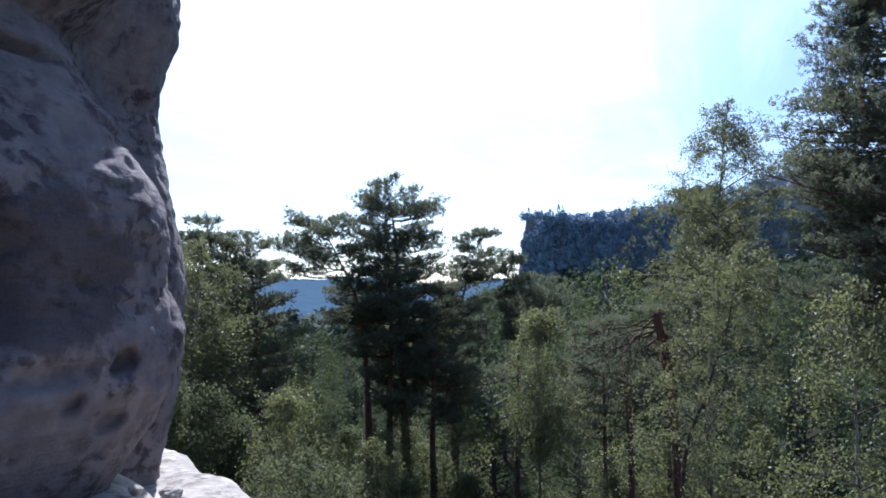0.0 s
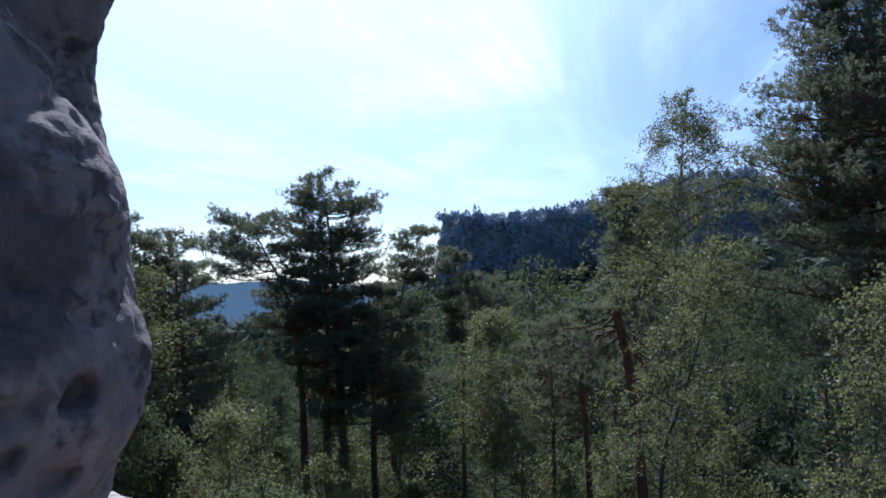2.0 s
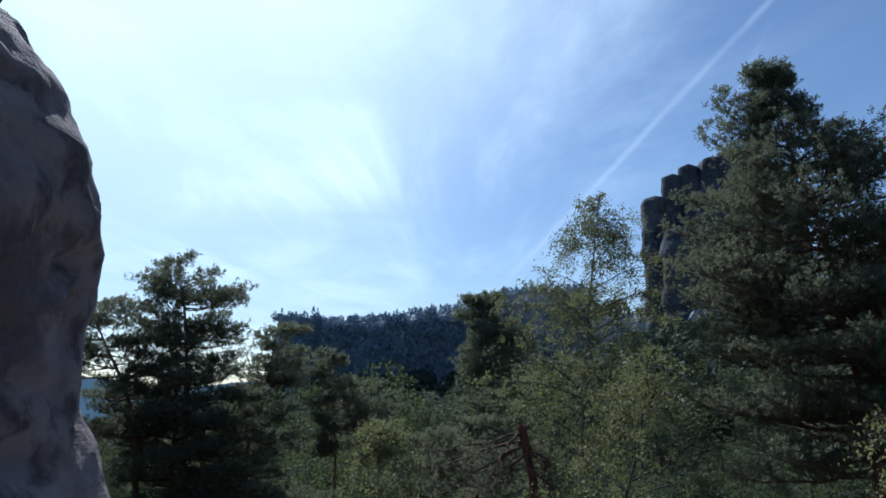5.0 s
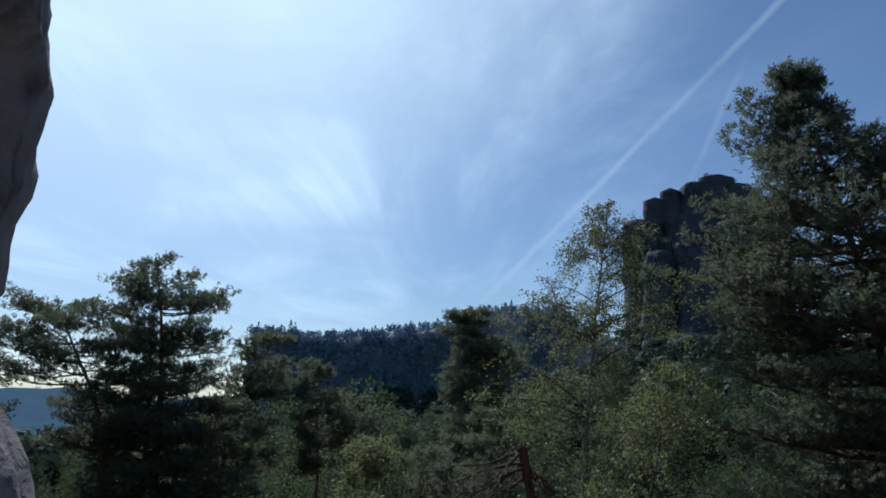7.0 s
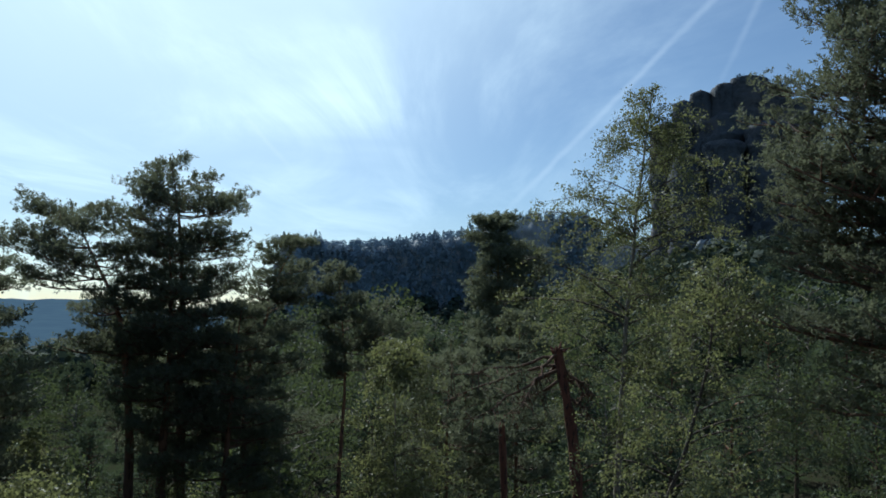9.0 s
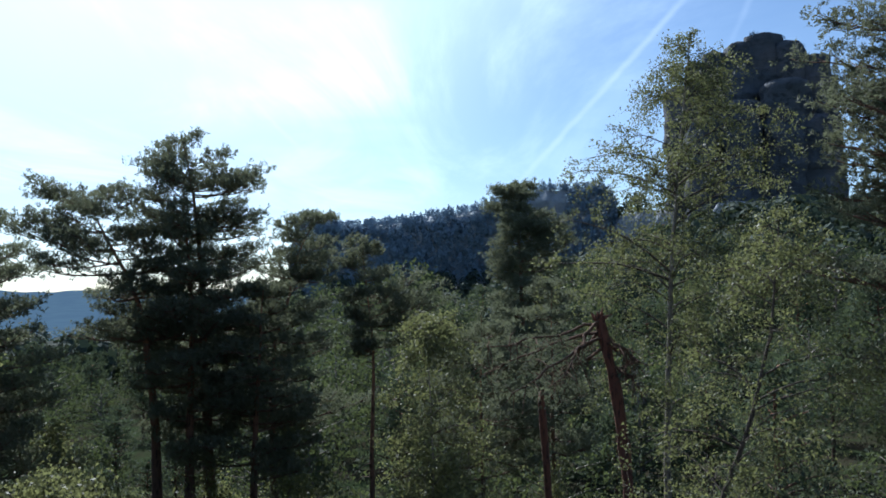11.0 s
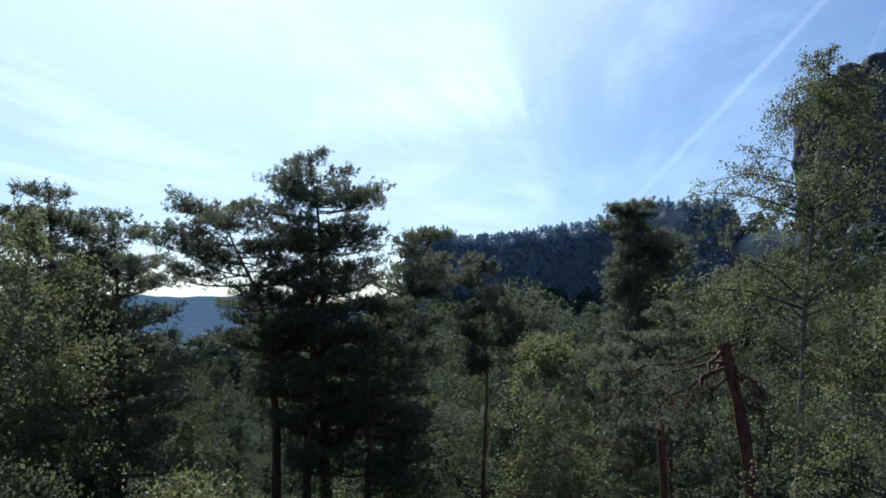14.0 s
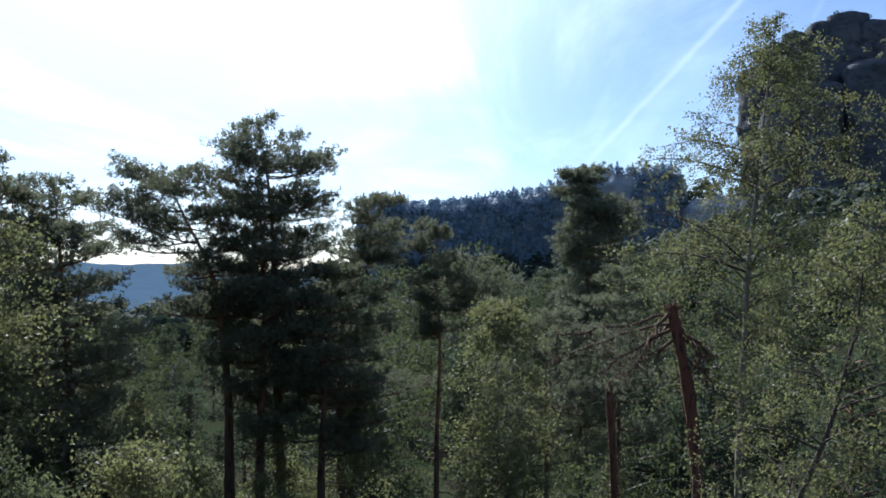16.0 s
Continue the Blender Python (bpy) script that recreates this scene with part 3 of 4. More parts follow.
    x = line[:, None, 0] + normal[:, None, 0] * off
    y = line[:, None, 1] + normal[:, None, 1] * off + slant
    soup = Soup()
    soup.add(np.stack([x, y, zz], -1), grid_faces(*zz.shape))
    cap = np.stack([x[:, -1], y[:, -1], zz[:, -1]], 1)
    inner = cap + np.array([-3.5, 0, 0.5])
    foot = np.stack([inner[:, 0] - 1.5, inner[:, 1], 0 * inner[:, 2] - 1], 1)
    soup.add(np.stack([cap, inner, foot], 1), grid_faces(len(cap), 3))
    tagged(new("sandstone_crag", soup.mesh("sandstone_crag", ROCK, smooth=True)), "weathered grey sandstone crag with dark lichen stains and pits", "rock", kind="structure")


make_crag()

# ---- the far ridge, the rock tower and the hill beyond ----


def make_cliff(name, label, plan, foot, seed, joint=0.16, rough=1.6, talus=16.0):
    """A cliff along a plan of (x, y, top): upright joints, ledges, and a wooded foot that runs out."""
    plan = np.array(plan, float)
    arc = np.concatenate([[0], np.cumsum(np.linalg.norm(np.diff(plan[:, :2], axis=0), axis=1))])
    s = np.arange(0, arc[-1], 0.55)
    line = np.stack([np.interp(s, arc, plan[:, k]) for k in (0, 1)], 1)
    top = np.interp(s, arc, plan[:, 2])
    for _ in range(6):
        line[1:-1] = (line[:-2] + 2 * line[1:-1] + line[2:]) / 4
    t = np.gradient(line, axis=0)
    t /= np.linalg.norm(t, axis=1)[:, None]
    normal = np.stack([t[:, 1], -t[:, 0]], 1)
    f = np.linspace(0, 1, 64)
    v = np.stack([s + seed * 31, 0 * s, 0 * s], 1)
    crest = top + 1.3 * turbulence(v, 3, 0.11)
    zz = foot + (crest[:, None] - foot) * f[None]
    q = np.stack([s[:, None] + 0 * zz, 0 * zz + seed, zz], -1).reshape(-1, 3)
    upright = turbulence(q * np.array([1, 1, 0.12]), 3, joint).reshape(zz.shape)
    lumps = turbulence(q, 3, 0.13).reshape(zz.shape)
    out = rough * upright + rough * 0.6 * lumps + talus * (1 - smooth01(0.0, 0.42, f))[None] - 2.2 * smooth01(0.9, 1.0, f)[None]
    x, y = line[:, None, 0] + normal[:, None, 0] * out, line[:, None, 1] + normal[:, None, 1] * out
    soup = Soup()
    soup.add(np.stack([x, y, zz], -1), grid_faces(*zz.shape))
    edge = np.stack([x[:, -1], y[:, -1], zz[:, -1]], 1)
    rear = edge + np.stack([-normal[:, 0] * 9, -normal[:, 1] * 9, 0 * s + 0.8], 1)
    end = edge + np.stack([-normal[:, 0] * 16, -normal[:, 1] * 16, 0 * s - 24], 1)
    soup.add(np.stack([edge, rear, end], 1), grid_faces(len(edge), 3))
    tagged(new(name, soup.mesh(name, HAZED_CLIFF)), label, "cliff", kind="structure")
    return np.concatenate([rear, (edge + rear) / 2, edge]), np.stack([x[:, :26], y[:, :26], zz[:, :26]], -1).reshape(-1, 3), np.stack([x[:, 26:60], y[:, 26:60], zz[:, 26:60]], -1).reshape(-1, 3)


RIDGE = [(-62, 262, 16), (-56, 215, 17), (-51, 190, 15), (-47, 185.5, 17.5), (-44.5, 187, 20.5), (-40, 193, 19), (-31, 204, 20.5), (-26, 214, 22), (-17.6, 225, 24), (-8, 236, 27), (3, 241, 31.5), (11, 241, 34), (22, 238, 34), (30.5, 235, 33.5), (33, 238, 32), (36, 262, 28)]
ridge_top, ridge_foot, ridge_face = make_cliff("wooded_ridge", "long dark sandstone ridge with woods along its crest", RIDGE, -8, 2)
SADDLE = [(22, 262, 24), (34, 232, 25), (42, 220, 24), (60, 212, 20), (90, 200, 16)]
saddle_top, saddle_foot, saddle_face = make_cliff("rock_saddle", "low rocky saddle between the ridge and the tower", SADDLE, -4, 5, talus=22)


def make_tower():
    """A massif of upright sandstone pillars with rounded heads."""
    root = tagged(new("rock_tower"), "massive dark sandstone tower of rounded upright pillars", "rock tower", kind="structure")
    pillars = [(44.5, 201, 3.6, 54), (48.3, 198.5, 2.7, 59.3), (53.4, 198, 2.9, 61.8), (58.0, 197, 3.8, 63.4), (63.5, 194.5, 4.4, 64.6), (69, 193, 4.6, 62), (73.6, 191, 3.6, 57.8), (76.6, 190, 2.6, 52.5), (56, 189.5, 5.0, 47), (64.5, 187, 5.2, 51), (71.5, 185.5, 4.6, 42), (48, 193, 4.2, 44), (60, 202, 11, 58), (70, 200, 9, 55)]
    for k, (cx, cy, r, top) in enumerate(pillars):
        n, m = 26, 44
        f = np.linspace(0, 1, m)
        a = np.linspace(0, 2 * np.pi, n)
        aa, ff = np.meshgrid(a, f, indexing="ij")
        z = 4 + (top - 4) * ff
        head = np.clip((z - (top - r * 0.9)) / (r * 0.9), 0, 1)
        rad = r * (1.25 - 0.25 * smooth01(0, 0.6, ff)) * np.sqrt(np.clip(1 - head ** 3.4, 0.0, 1))
        q = np.stack([np.cos(aa) * r + cx, np.sin(aa) * r + cy, z], -1).reshape(-1, 3)
        lump = turbulence(q * np.array([1, 1, 0.35]), 3, 0.22).reshape(aa.shape)
        beds = turbulence(q * np.array([0.2, 0.2, 1]), 2, 0.35).reshape(aa.shape)
        rad = rad * (1 + 0.30 * lump + 0.20 * beds)
        lean = 0.02 * math.sin(k * 2.3)
        soup = Soup()
        soup.add(np.stack([cx + rad * np.cos(aa) + lean * (z - 30), cy + rad * np.sin(aa), z], -1), grid_faces(n, m))
        part("pillar", soup, HAZED_TOWER, root, (0, 0, 0), smooth=True)


make_tower()


def make_slab(x, y, z, length, thick, tilt, turn, seed):
    """A pale slab of fallen sandstone at the tower's foot."""
    bm = bmesh.new()
    bmesh.ops.create_icosphere(bm, subdivisions=4, radius=1.0)
    for v in bm.verts:
        q = v.co.copy()
        v.co = Vector([math.copysign(abs(c) ** 0.6, c) for c in q]) * (1 + 0.22 * noise.noise(q * 1.6 + Vector((seed, 0, 0))) + 0.08 * noise.noise(q * 5))
        v.co.x, v.co.y, v.co.z = v.co.x * length / 2, v.co.y * thick, v.co.z * thick / 2
    me = bpy.data.meshes.new("rock_slab")
    bm.to_mesh(me)
    bm.free()
    me.materials.append(HAZED_CLIFF)
    ob = tagged(new("rock_slab", me), "pale slab of fallen sandstone below the tower", "rock", "fallen slabs below the tower")
    ob.matrix_world = pose(x, y, z, 0, tilt, turn)


make_slab(47.3, 184.6, 19.0, 7.0, 1.6, -62, -15, 3)
make_slab(53.8, 182.6, 20.6, 9.0, 2.2, 8, -18, 9)


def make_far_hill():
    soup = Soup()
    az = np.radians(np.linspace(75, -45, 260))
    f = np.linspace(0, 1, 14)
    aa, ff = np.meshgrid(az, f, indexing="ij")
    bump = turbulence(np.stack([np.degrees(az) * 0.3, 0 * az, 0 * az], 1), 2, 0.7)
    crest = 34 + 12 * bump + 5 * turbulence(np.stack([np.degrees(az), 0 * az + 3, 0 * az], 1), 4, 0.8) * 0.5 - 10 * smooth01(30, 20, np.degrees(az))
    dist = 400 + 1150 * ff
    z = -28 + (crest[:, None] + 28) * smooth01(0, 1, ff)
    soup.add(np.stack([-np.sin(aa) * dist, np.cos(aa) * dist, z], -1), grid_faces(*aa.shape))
    tagged(new("far_hill", soup.mesh("far_hill", FAR, smooth=True)), "long wooded hill with a blue glow put in for distance haze", "hill", kind="structure")


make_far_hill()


def far_woods(name, label, spots, sizes, seed, mat, slim, count=46):
    """Small distant trees gathered in one mesh: each a crown of leafy facets, rounded or, below 0.3, pointed."""
    rng = np.random.default_rng(seed)
    spots, sizes = np.asarray(spots, float), np.asarray(sizes, float)
    h = np.repeat(sizes, count)[:, None]
    u = unit(rng.normal(size=(len(h), 3)) + np.array([0, 0, 0.25]))
    if slim < 0.3:
        f = rng.uniform(0, 1, (len(h), 1)) ** 0.8
        flat = unit(u * np.array([1, 1, 0]))
        c = flat * h * (slim * (1 - f) + 0.02) + np.array([0, 0, 1.0]) * h * (0.1 + 0.9 * f)
        u = unit(flat + np.array([0, 0, 0.5]))
    else:
        lump = 1 + 0.22 * np.sin(u[:, :1] * 5 + h * 7) * np.sin(u[:, 2:] * 6 + h * 3)
        c = u * lump * rng.uniform(0.75, 1.05, (len(h), 1)) * h * np.array([0.36, 0.36, 0.44]) + np.array([0, 0, 0.5]) * h
    c = c + np.repeat(spots, count, 0) - np.array([0, 0, 0.4])
    n = unit(u + 0.18 * rng.normal(size=u.shape))
    a = unit(np.cross(n, rng.normal(size=u.shape)))
    b = np.cross(n, a)
    r = h * (0.06 if slim < 0.3 else 0.084) * rng.uniform(0.7, 1.4, (len(h), 1))
    v = np.stack([c + a * r, c + b * r * 0.8, c - a * r * 0.9, c - b * r * 0.75], 1)
    soup = Soup()
    soup.add(v, np.arange(len(h) * 4).reshape(-1, 4))
    tagged(new(name, soup.mesh(name, mat)), label, "woods", kind="stuff")


rng = np.random.default_rng(11)
pick = ridge_top[rng.integers(0, len(ridge_top), 900)] + rng.normal(0, 1.0, (900, 3)) * np.array([1, 1, 0])
far_woods("crest_woods", "low rounded trees along the crest of the ridge", pick, 1.1 + 2.3 * rng.uniform(0, 1, 900) ** 1.8, 21, HAZED_NEEDLES, 0.5, 80)
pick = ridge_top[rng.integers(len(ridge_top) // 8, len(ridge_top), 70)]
far_woods("crest_spruces", "small pointed conifers standing out along the crest", pick, rng.uniform(2.0, 4.2, 70), 25, HAZED_NEEDLES, 0.26, 60)
bare = turbulence(ridge_face * np.array([1, 1, 0.35]), 2, 0.09)
pick = ridge_face[bare < 0.42]
pick = pick[rng.integers(0, len(pick), 2600)]
far_woods("cliff_trees", "trees clinging to ledges all over the ridge", pick, rng.uniform(2.0, 4.6, 2600), 22, HAZED_NEEDLES, 0.5, 68)
pick = np.stack([rng.uniform(60, 77, 26), rng.uniform(191, 196, 26), 0 * np.arange(26)], 1)
pick[:, 2] = np.interp(pick[:, 0], [60, 66, 72, 77], [62.6, 62.6, 59.5, 53.5])
far_woods("tower_scrub", "low scrub growing on the rounded heads of the tower", pick, rng.uniform(1.2, 2.4, 26), 26, HAZED_NEEDLES, 0.5, 40)
pick = np.concatenate([ridge_foot, saddle_top, saddle_foot])
pick = pick[rng.integers(0, len(pick), 1000)] + rng.normal(0, 1.5, (1000, 3)) * np.array([1, 1, 0])
far_woods("foot_woods", "mixed woods at the foot of the cliffs", pick, rng.uniform(3.5, 7.5, 1000), 23, CANOPY, 0.5, 90)

# ---- the trees near the path ----


def at_ground(x, y):
    return (x, y, float(ground_height(x, y)) - 0.15)


GROUP = "pines standing together below the ledge"
pine("tall dark pine with a flat layered crown", 1, [at_ground(-13.3, 29.8), (-13.45, 29.7, -2), (-13.6, 29.6, 3), (-13.75, 29.5, 5), (-14.05, 29.4, 6.35)], 0.24,
     [(-2.6, 1.3, 1.5), (-1.0, 1.9, 1.9), (0.4, 2.7, 2.4), (1.9, 2.2, 2.3), (2.8, 1.2, 1.7), (3.6, 2.1, 2.1), (4.4, 1.8, 2.1), (5.3, 1.5, 1.9), (5.9, 1.0, 1.2), (6.4, 0.4, 0.5)], 88, group=GROUP, arms=[(0.4, 190, 3.2, -0.2), (5.2, 12, 1.8, 0.2), (5.0, 20, 1.8, 0.15), (5.6, 195, 1.3, 0.3)])
pine("pine with a long arm of open foliage reaching sideways", 2, [at_ground(-14.5, 28.8), (-14.6, 28.7, -2), (-14.9, 28.4, 1.5), (-15.7, 28.1, 3.2), (-16.5, 28.0, 4.8)], 0.2,
     [(0.2, 1.8, 1.2), (1.6, 2.0, 1.2), (2.6, 2.5, 1.3), (3.6, 2.4, 1.5), (4.4, 1.5, 1.3), (5.0, 0.6, 0.8)], 42, group=GROUP, arms=[(3.6, 195, 2.7, 0.25), (2.6, 200, 2.7, 0.1), (4.9, 195, 1.3, 0.5), (4.6, 10, 1.3, 0.4)])
pine("reddish pine trunk with a dense dark crown", 3, [at_ground(-13.5, 28.6), (-13.54, 28.6, -2), (-13.5, 28.7, 2), (-13.8, 28.8, 4.6)], 0.19,
     [(-3.0, 1.4, 1.5), (-1.0, 1.8, 1.9), (1.2, 1.9, 1.9), (3.0, 1.2, 1.2), (4.5, 0.5, 0.5)], 44, group=GROUP)
pine("lower dark pine in front of its taller neighbours", 4, [at_ground(-11.7, 28.7), (-11.67, 28.7, -3), (-11.4, 28.8, 2.0)], 0.17,
     [(-3.6, 1.6, 1.6), (-1.5, 1.7, 1.6), (0.3, 1.4, 1.2), (1.9, 0.5, 0.4)], 42, group=GROUP)
pine("crooked pine with a bent trunk and ragged crown", 5, [at_ground(-11.9, 31.9), (-12.1, 31.8, -2.0), (-12.0, 31.7, 0.1), (-11.35, 31.9, 1.5), (-11.4, 31.9, 2.6), (-10.5, 32.1, 4.3)], 0.18,
     [(-3.0, 0.8, 2.9), (-1.4, 1.0, 2.6), (0.3, 0.9, 1.6), (1.4, 1.0, 1.5), (2.6, 1.3, 1.5), (3.4, 1.2, 1.0), (4.3, 0.5, 0.5)], 64, tips=13, group=GROUP)
pine("slender pine with a bare trunk and two small dark heads", 6, [at_ground(-8.5, 29.4), (-8.4, 29.45, -4), (-8.3, 29.5, 0), (-8.6, 29.5, 3.0)], 0.12,
     [(-0.4, 0.5, 0.7), (0.8, 0.6, 1.0), (1.6, 0.7, 0.9), (2.3, 0.8, 0.6), (3.1, 0.3, 0.3)], 30, arms=[(2.05, 8, 1.15, 0.8), (1.6, 3, 1.6, 0.45), (1.1, 10, 1.9, 0.15), (1.3, -10, 1.5, 0.3), (0.6, 5, 1.5, 0.05)])
pine("dark pine standing above the woods farther down the valley", 7, [at_ground(-2.6, 58), (-2.6, 58, 2), (-2.7, 58.2, 6.5), (-2.85, 58.5, 9.0)], 0.26,
     [(-2.5, 2.2, 2.4), (0.5, 1.7, 2.2), (2.5, 1.7, 2.5), (4.8, 1.6, 2.6), (6.2, 1.6, 2.1), (7.2, 1.5, 1.6), (8.2, 1.2, 1.2), (9.0, 0.8, 0.7)], 50, arms=[(5.2, 0, 3.2, 0.1), (4.7, 10, 3.4, 0.0), (6.0, -8, 2.6, 0.25), (8.5, 180, 1.1, 0.4), (8.7, 15, 0.9, 0.4), (7.3, 175, 1.6, 0.3)], sprays=9, tips=13, whorl=3, loft=2.0, blades=13, shoot=0.28, needle=0.2, width=0.055)
pine("small bushy pine behind the broken snag", 14, [at_ground(-5.2, 30.5), (-5.2, 30.5, -2.5), (-5.1, 30.4, 0.9)], 0.12,
     [(-4.0, 1.7, 1.9), (-2.2, 1.9, 2.2), (-0.6, 1.5, 1.8), (0.3, 0.9, 1.0), (0.9, 0.4, 0.4)], 34)
pine("low pine with open green boughs on the slope", 15, [at_ground(-2.9, 31.8), (-2.9, 31.8, -2), (-2.8, 31.8, 1.7)], 0.13,
     [(-3.6, 2.0, 1.7), (-1.6, 2.2, 1.8), (0.2, 1.7, 1.5), (1.1, 0.9, 0.9), (1.7, 0.4, 0.4)], 36)
pine("tall green pine with long tiered limbs over the slope", 8, [at_ground(4.35, 18.8), (4.13, 18.93, 0.6), (4.05, 19.0, 1.9), (3.63, 19.23, 5.4), (3.12, 19.5, 7.3), (2.9, 19.66, 8.85)], 0.2,
     [(0.4, 2.8, 2.4), (1.8, 3.5, 2.7), (3.4, 3.4, 2.8), (5.1, 3.0, 2.6), (6.1, 2.3, 2.2), (6.8, 1.9, 1.6), (7.2, 1.1, 0.8), (7.6, 0.7, 0.55), (8.1, 0.45, 0.45), (8.6, 0.25, 0.28), (8.9, 0.12, 0.12)], 130, sprays=10, tips=13, blades=13, shoot=0.13, needle=0.085, width=0.026,
     arms=[(5.0, 150, 2.3, 0.1), (4.6, 140, 2.4, 0.1), (4.2, 152, 2.5, 0.0), (3.8, 165, 2.6, 0.0), (3.4, 145, 2.6, 0.0), (3.0, 155, 2.7, -0.05), (7.4, 149, 1.5, 0.4), (7.6, 158, 1.3, 0.6), (8.0, 145, 1.2, 0.85), (8.4, 150, 1.1, 1.1), (6.75, -25, 1.8, 0.5), (6.7, -38, 2.2, 0.45), (6.75, -12, 1.4, 0.6), (7.2, 0, 0.7, 0.7)], bark_mat=SNAG_BARK)
pine("shaded pine close behind the tall tiered one", 13, [at_ground(6.9, 21.5), (6.7, 21.4, 2), (6.4, 21.2, 6.0)], 0.18,
     [(0.0, 2.4, 2.4), (2.5, 2.6, 2.4), (4.2, 2.0, 2.2), (5.2, 1.2, 1.2), (5.9, 0.4, 0.4)], 50)
pine("pine with a dense rounded crown behind pale birches", 9, [at_ground(-17.4, 22.6), (-17.4, 22.6, -1), (-17.7, 22.3, 4.4)], 0.2,
     [(-2.5, 2.2, 2.6), (0.0, 2.2, 2.3), (2.0, 2.0, 1.7), (3.4, 1.4, 1.1), (4.3, 0.5, 0.5)], 56)
pine("pine with a dense rounded crown behind pale birches", 10, [at_ground(-16.2, 23.6), (-16.2, 23.5, -1), (-16.6, 23.2, 3.8)], 0.18,
     [(-3.0, 1.8, 1.9), (-0.5, 1.8, 1.6), (1.2, 1.6, 1.4), (2.1, 1.4, 1.1), (3.7, 0.5, 0.6)], 48)
pine("pine with a dense rounded crown in the shade of the group", 12, [at_ground(-20.5, 25.5), (-20.5, 25.5, 3.6)], 0.2,
     [(-3.0, 2.0, 2.2), (0.5, 2.0, 2.0), (2.0, 1.6, 1.6), (3.5, 0.6, 0.6)], 40)

birch("tall slender birch with a loose airy crown", 31, [at_ground(-1.25, 24.1), (-1.1, 24.1, -2.2), (-0.85, 24.03, 1.2), (-0.7, 23.9, 3.5), (-0.25, 23.6, 7.1)], 0.12,
      [(-1.2, 1.4, 1.6), (0.8, 1.8, 1.7), (2.2, 2.1, 1.7), (3.6, 1.5, 1.8), (4.8, 1.1, 1.8), (6.0, 0.9, 1.0), (7.0, 0.4, 0.5)], 46, 16, 46, leaf=0.05, rise=0.8, spill=0.06, arms=[(2.4, 180, 3.1), (2.9, 195, 2.6), (4.3, 182, 2.5), (4.7, 168, 2.1), (4.6, 0, 2.5), (5.2, -12, 2.2), (3.8, 12, 2.4), (5.6, 20, 1.7)])
birch("leaning birch with several thin stems", 32, [at_ground(-1.9, 19.3), (-1.32, 19.2, -1.8), (-0.8, 19.05, -0.5), (-0.2, 19.4, 1.2), (0.05, 19.8, 2.8)], 0.085,
      [(-2.5, 1.3, 1.5), (-0.6, 1.5, 1.6), (1.0, 1.4, 1.5), (2.2, 0.9, 0.9), (2.8, 0.4, 0.4)], 30, 13, 36, leaf=0.048, spill=0.06, wood_mat=TWIG_BARK, arms=[(-0.05, -16, 1.5), (0.5, -5, 1.7), (0.2, 200, 1.2)])
birch("pale green birch with hanging twigs", 33, [at_ground(-15.6, 18.9), (-15.4, 18.8, -0.6), (-15.2, 18.9, 3.2)], 0.1,
      [(-3.2, 1.6, 1.7), (-1.0, 1.8, 1.9), (1.2, 1.4, 1.5), (2.6, 0.9, 0.9), (3.2, 0.4, 0.4)], 40, 14, 46, leaf=0.06, hang=0.8, spill=0.08)
birch("young yellow-green birch at the foot of the pines", 34, [at_ground(-6.4, 24.6), (-6.3, 24.6, -2), (-6.3, 24.6, 1.0)], 0.06,
      [(-4.2, 0.9, 1.3), (-2.2, 0.9, 1.5), (-0.6, 0.7, 1.2), (0.9, 0.3, 0.5)], 36, 13, 44, leaf=0.06, spill=0.08)
birch("leafy birch with bright fresh green sprays beside the path", 35, [at_ground(1.5, 12.3), (1.4, 12.3, -2), (1.4, 12.2, 1.7)], 0.07,
      [(-3.4, 1.1, 1.4), (-1.6, 1.1, 1.4), (0.0, 0.85, 1.1), (1.0, 0.55, 0.7), (1.7, 0.25, 0.3)], 34, 12, 32, leaf=0.05, hang=0.7, spill=0.08)


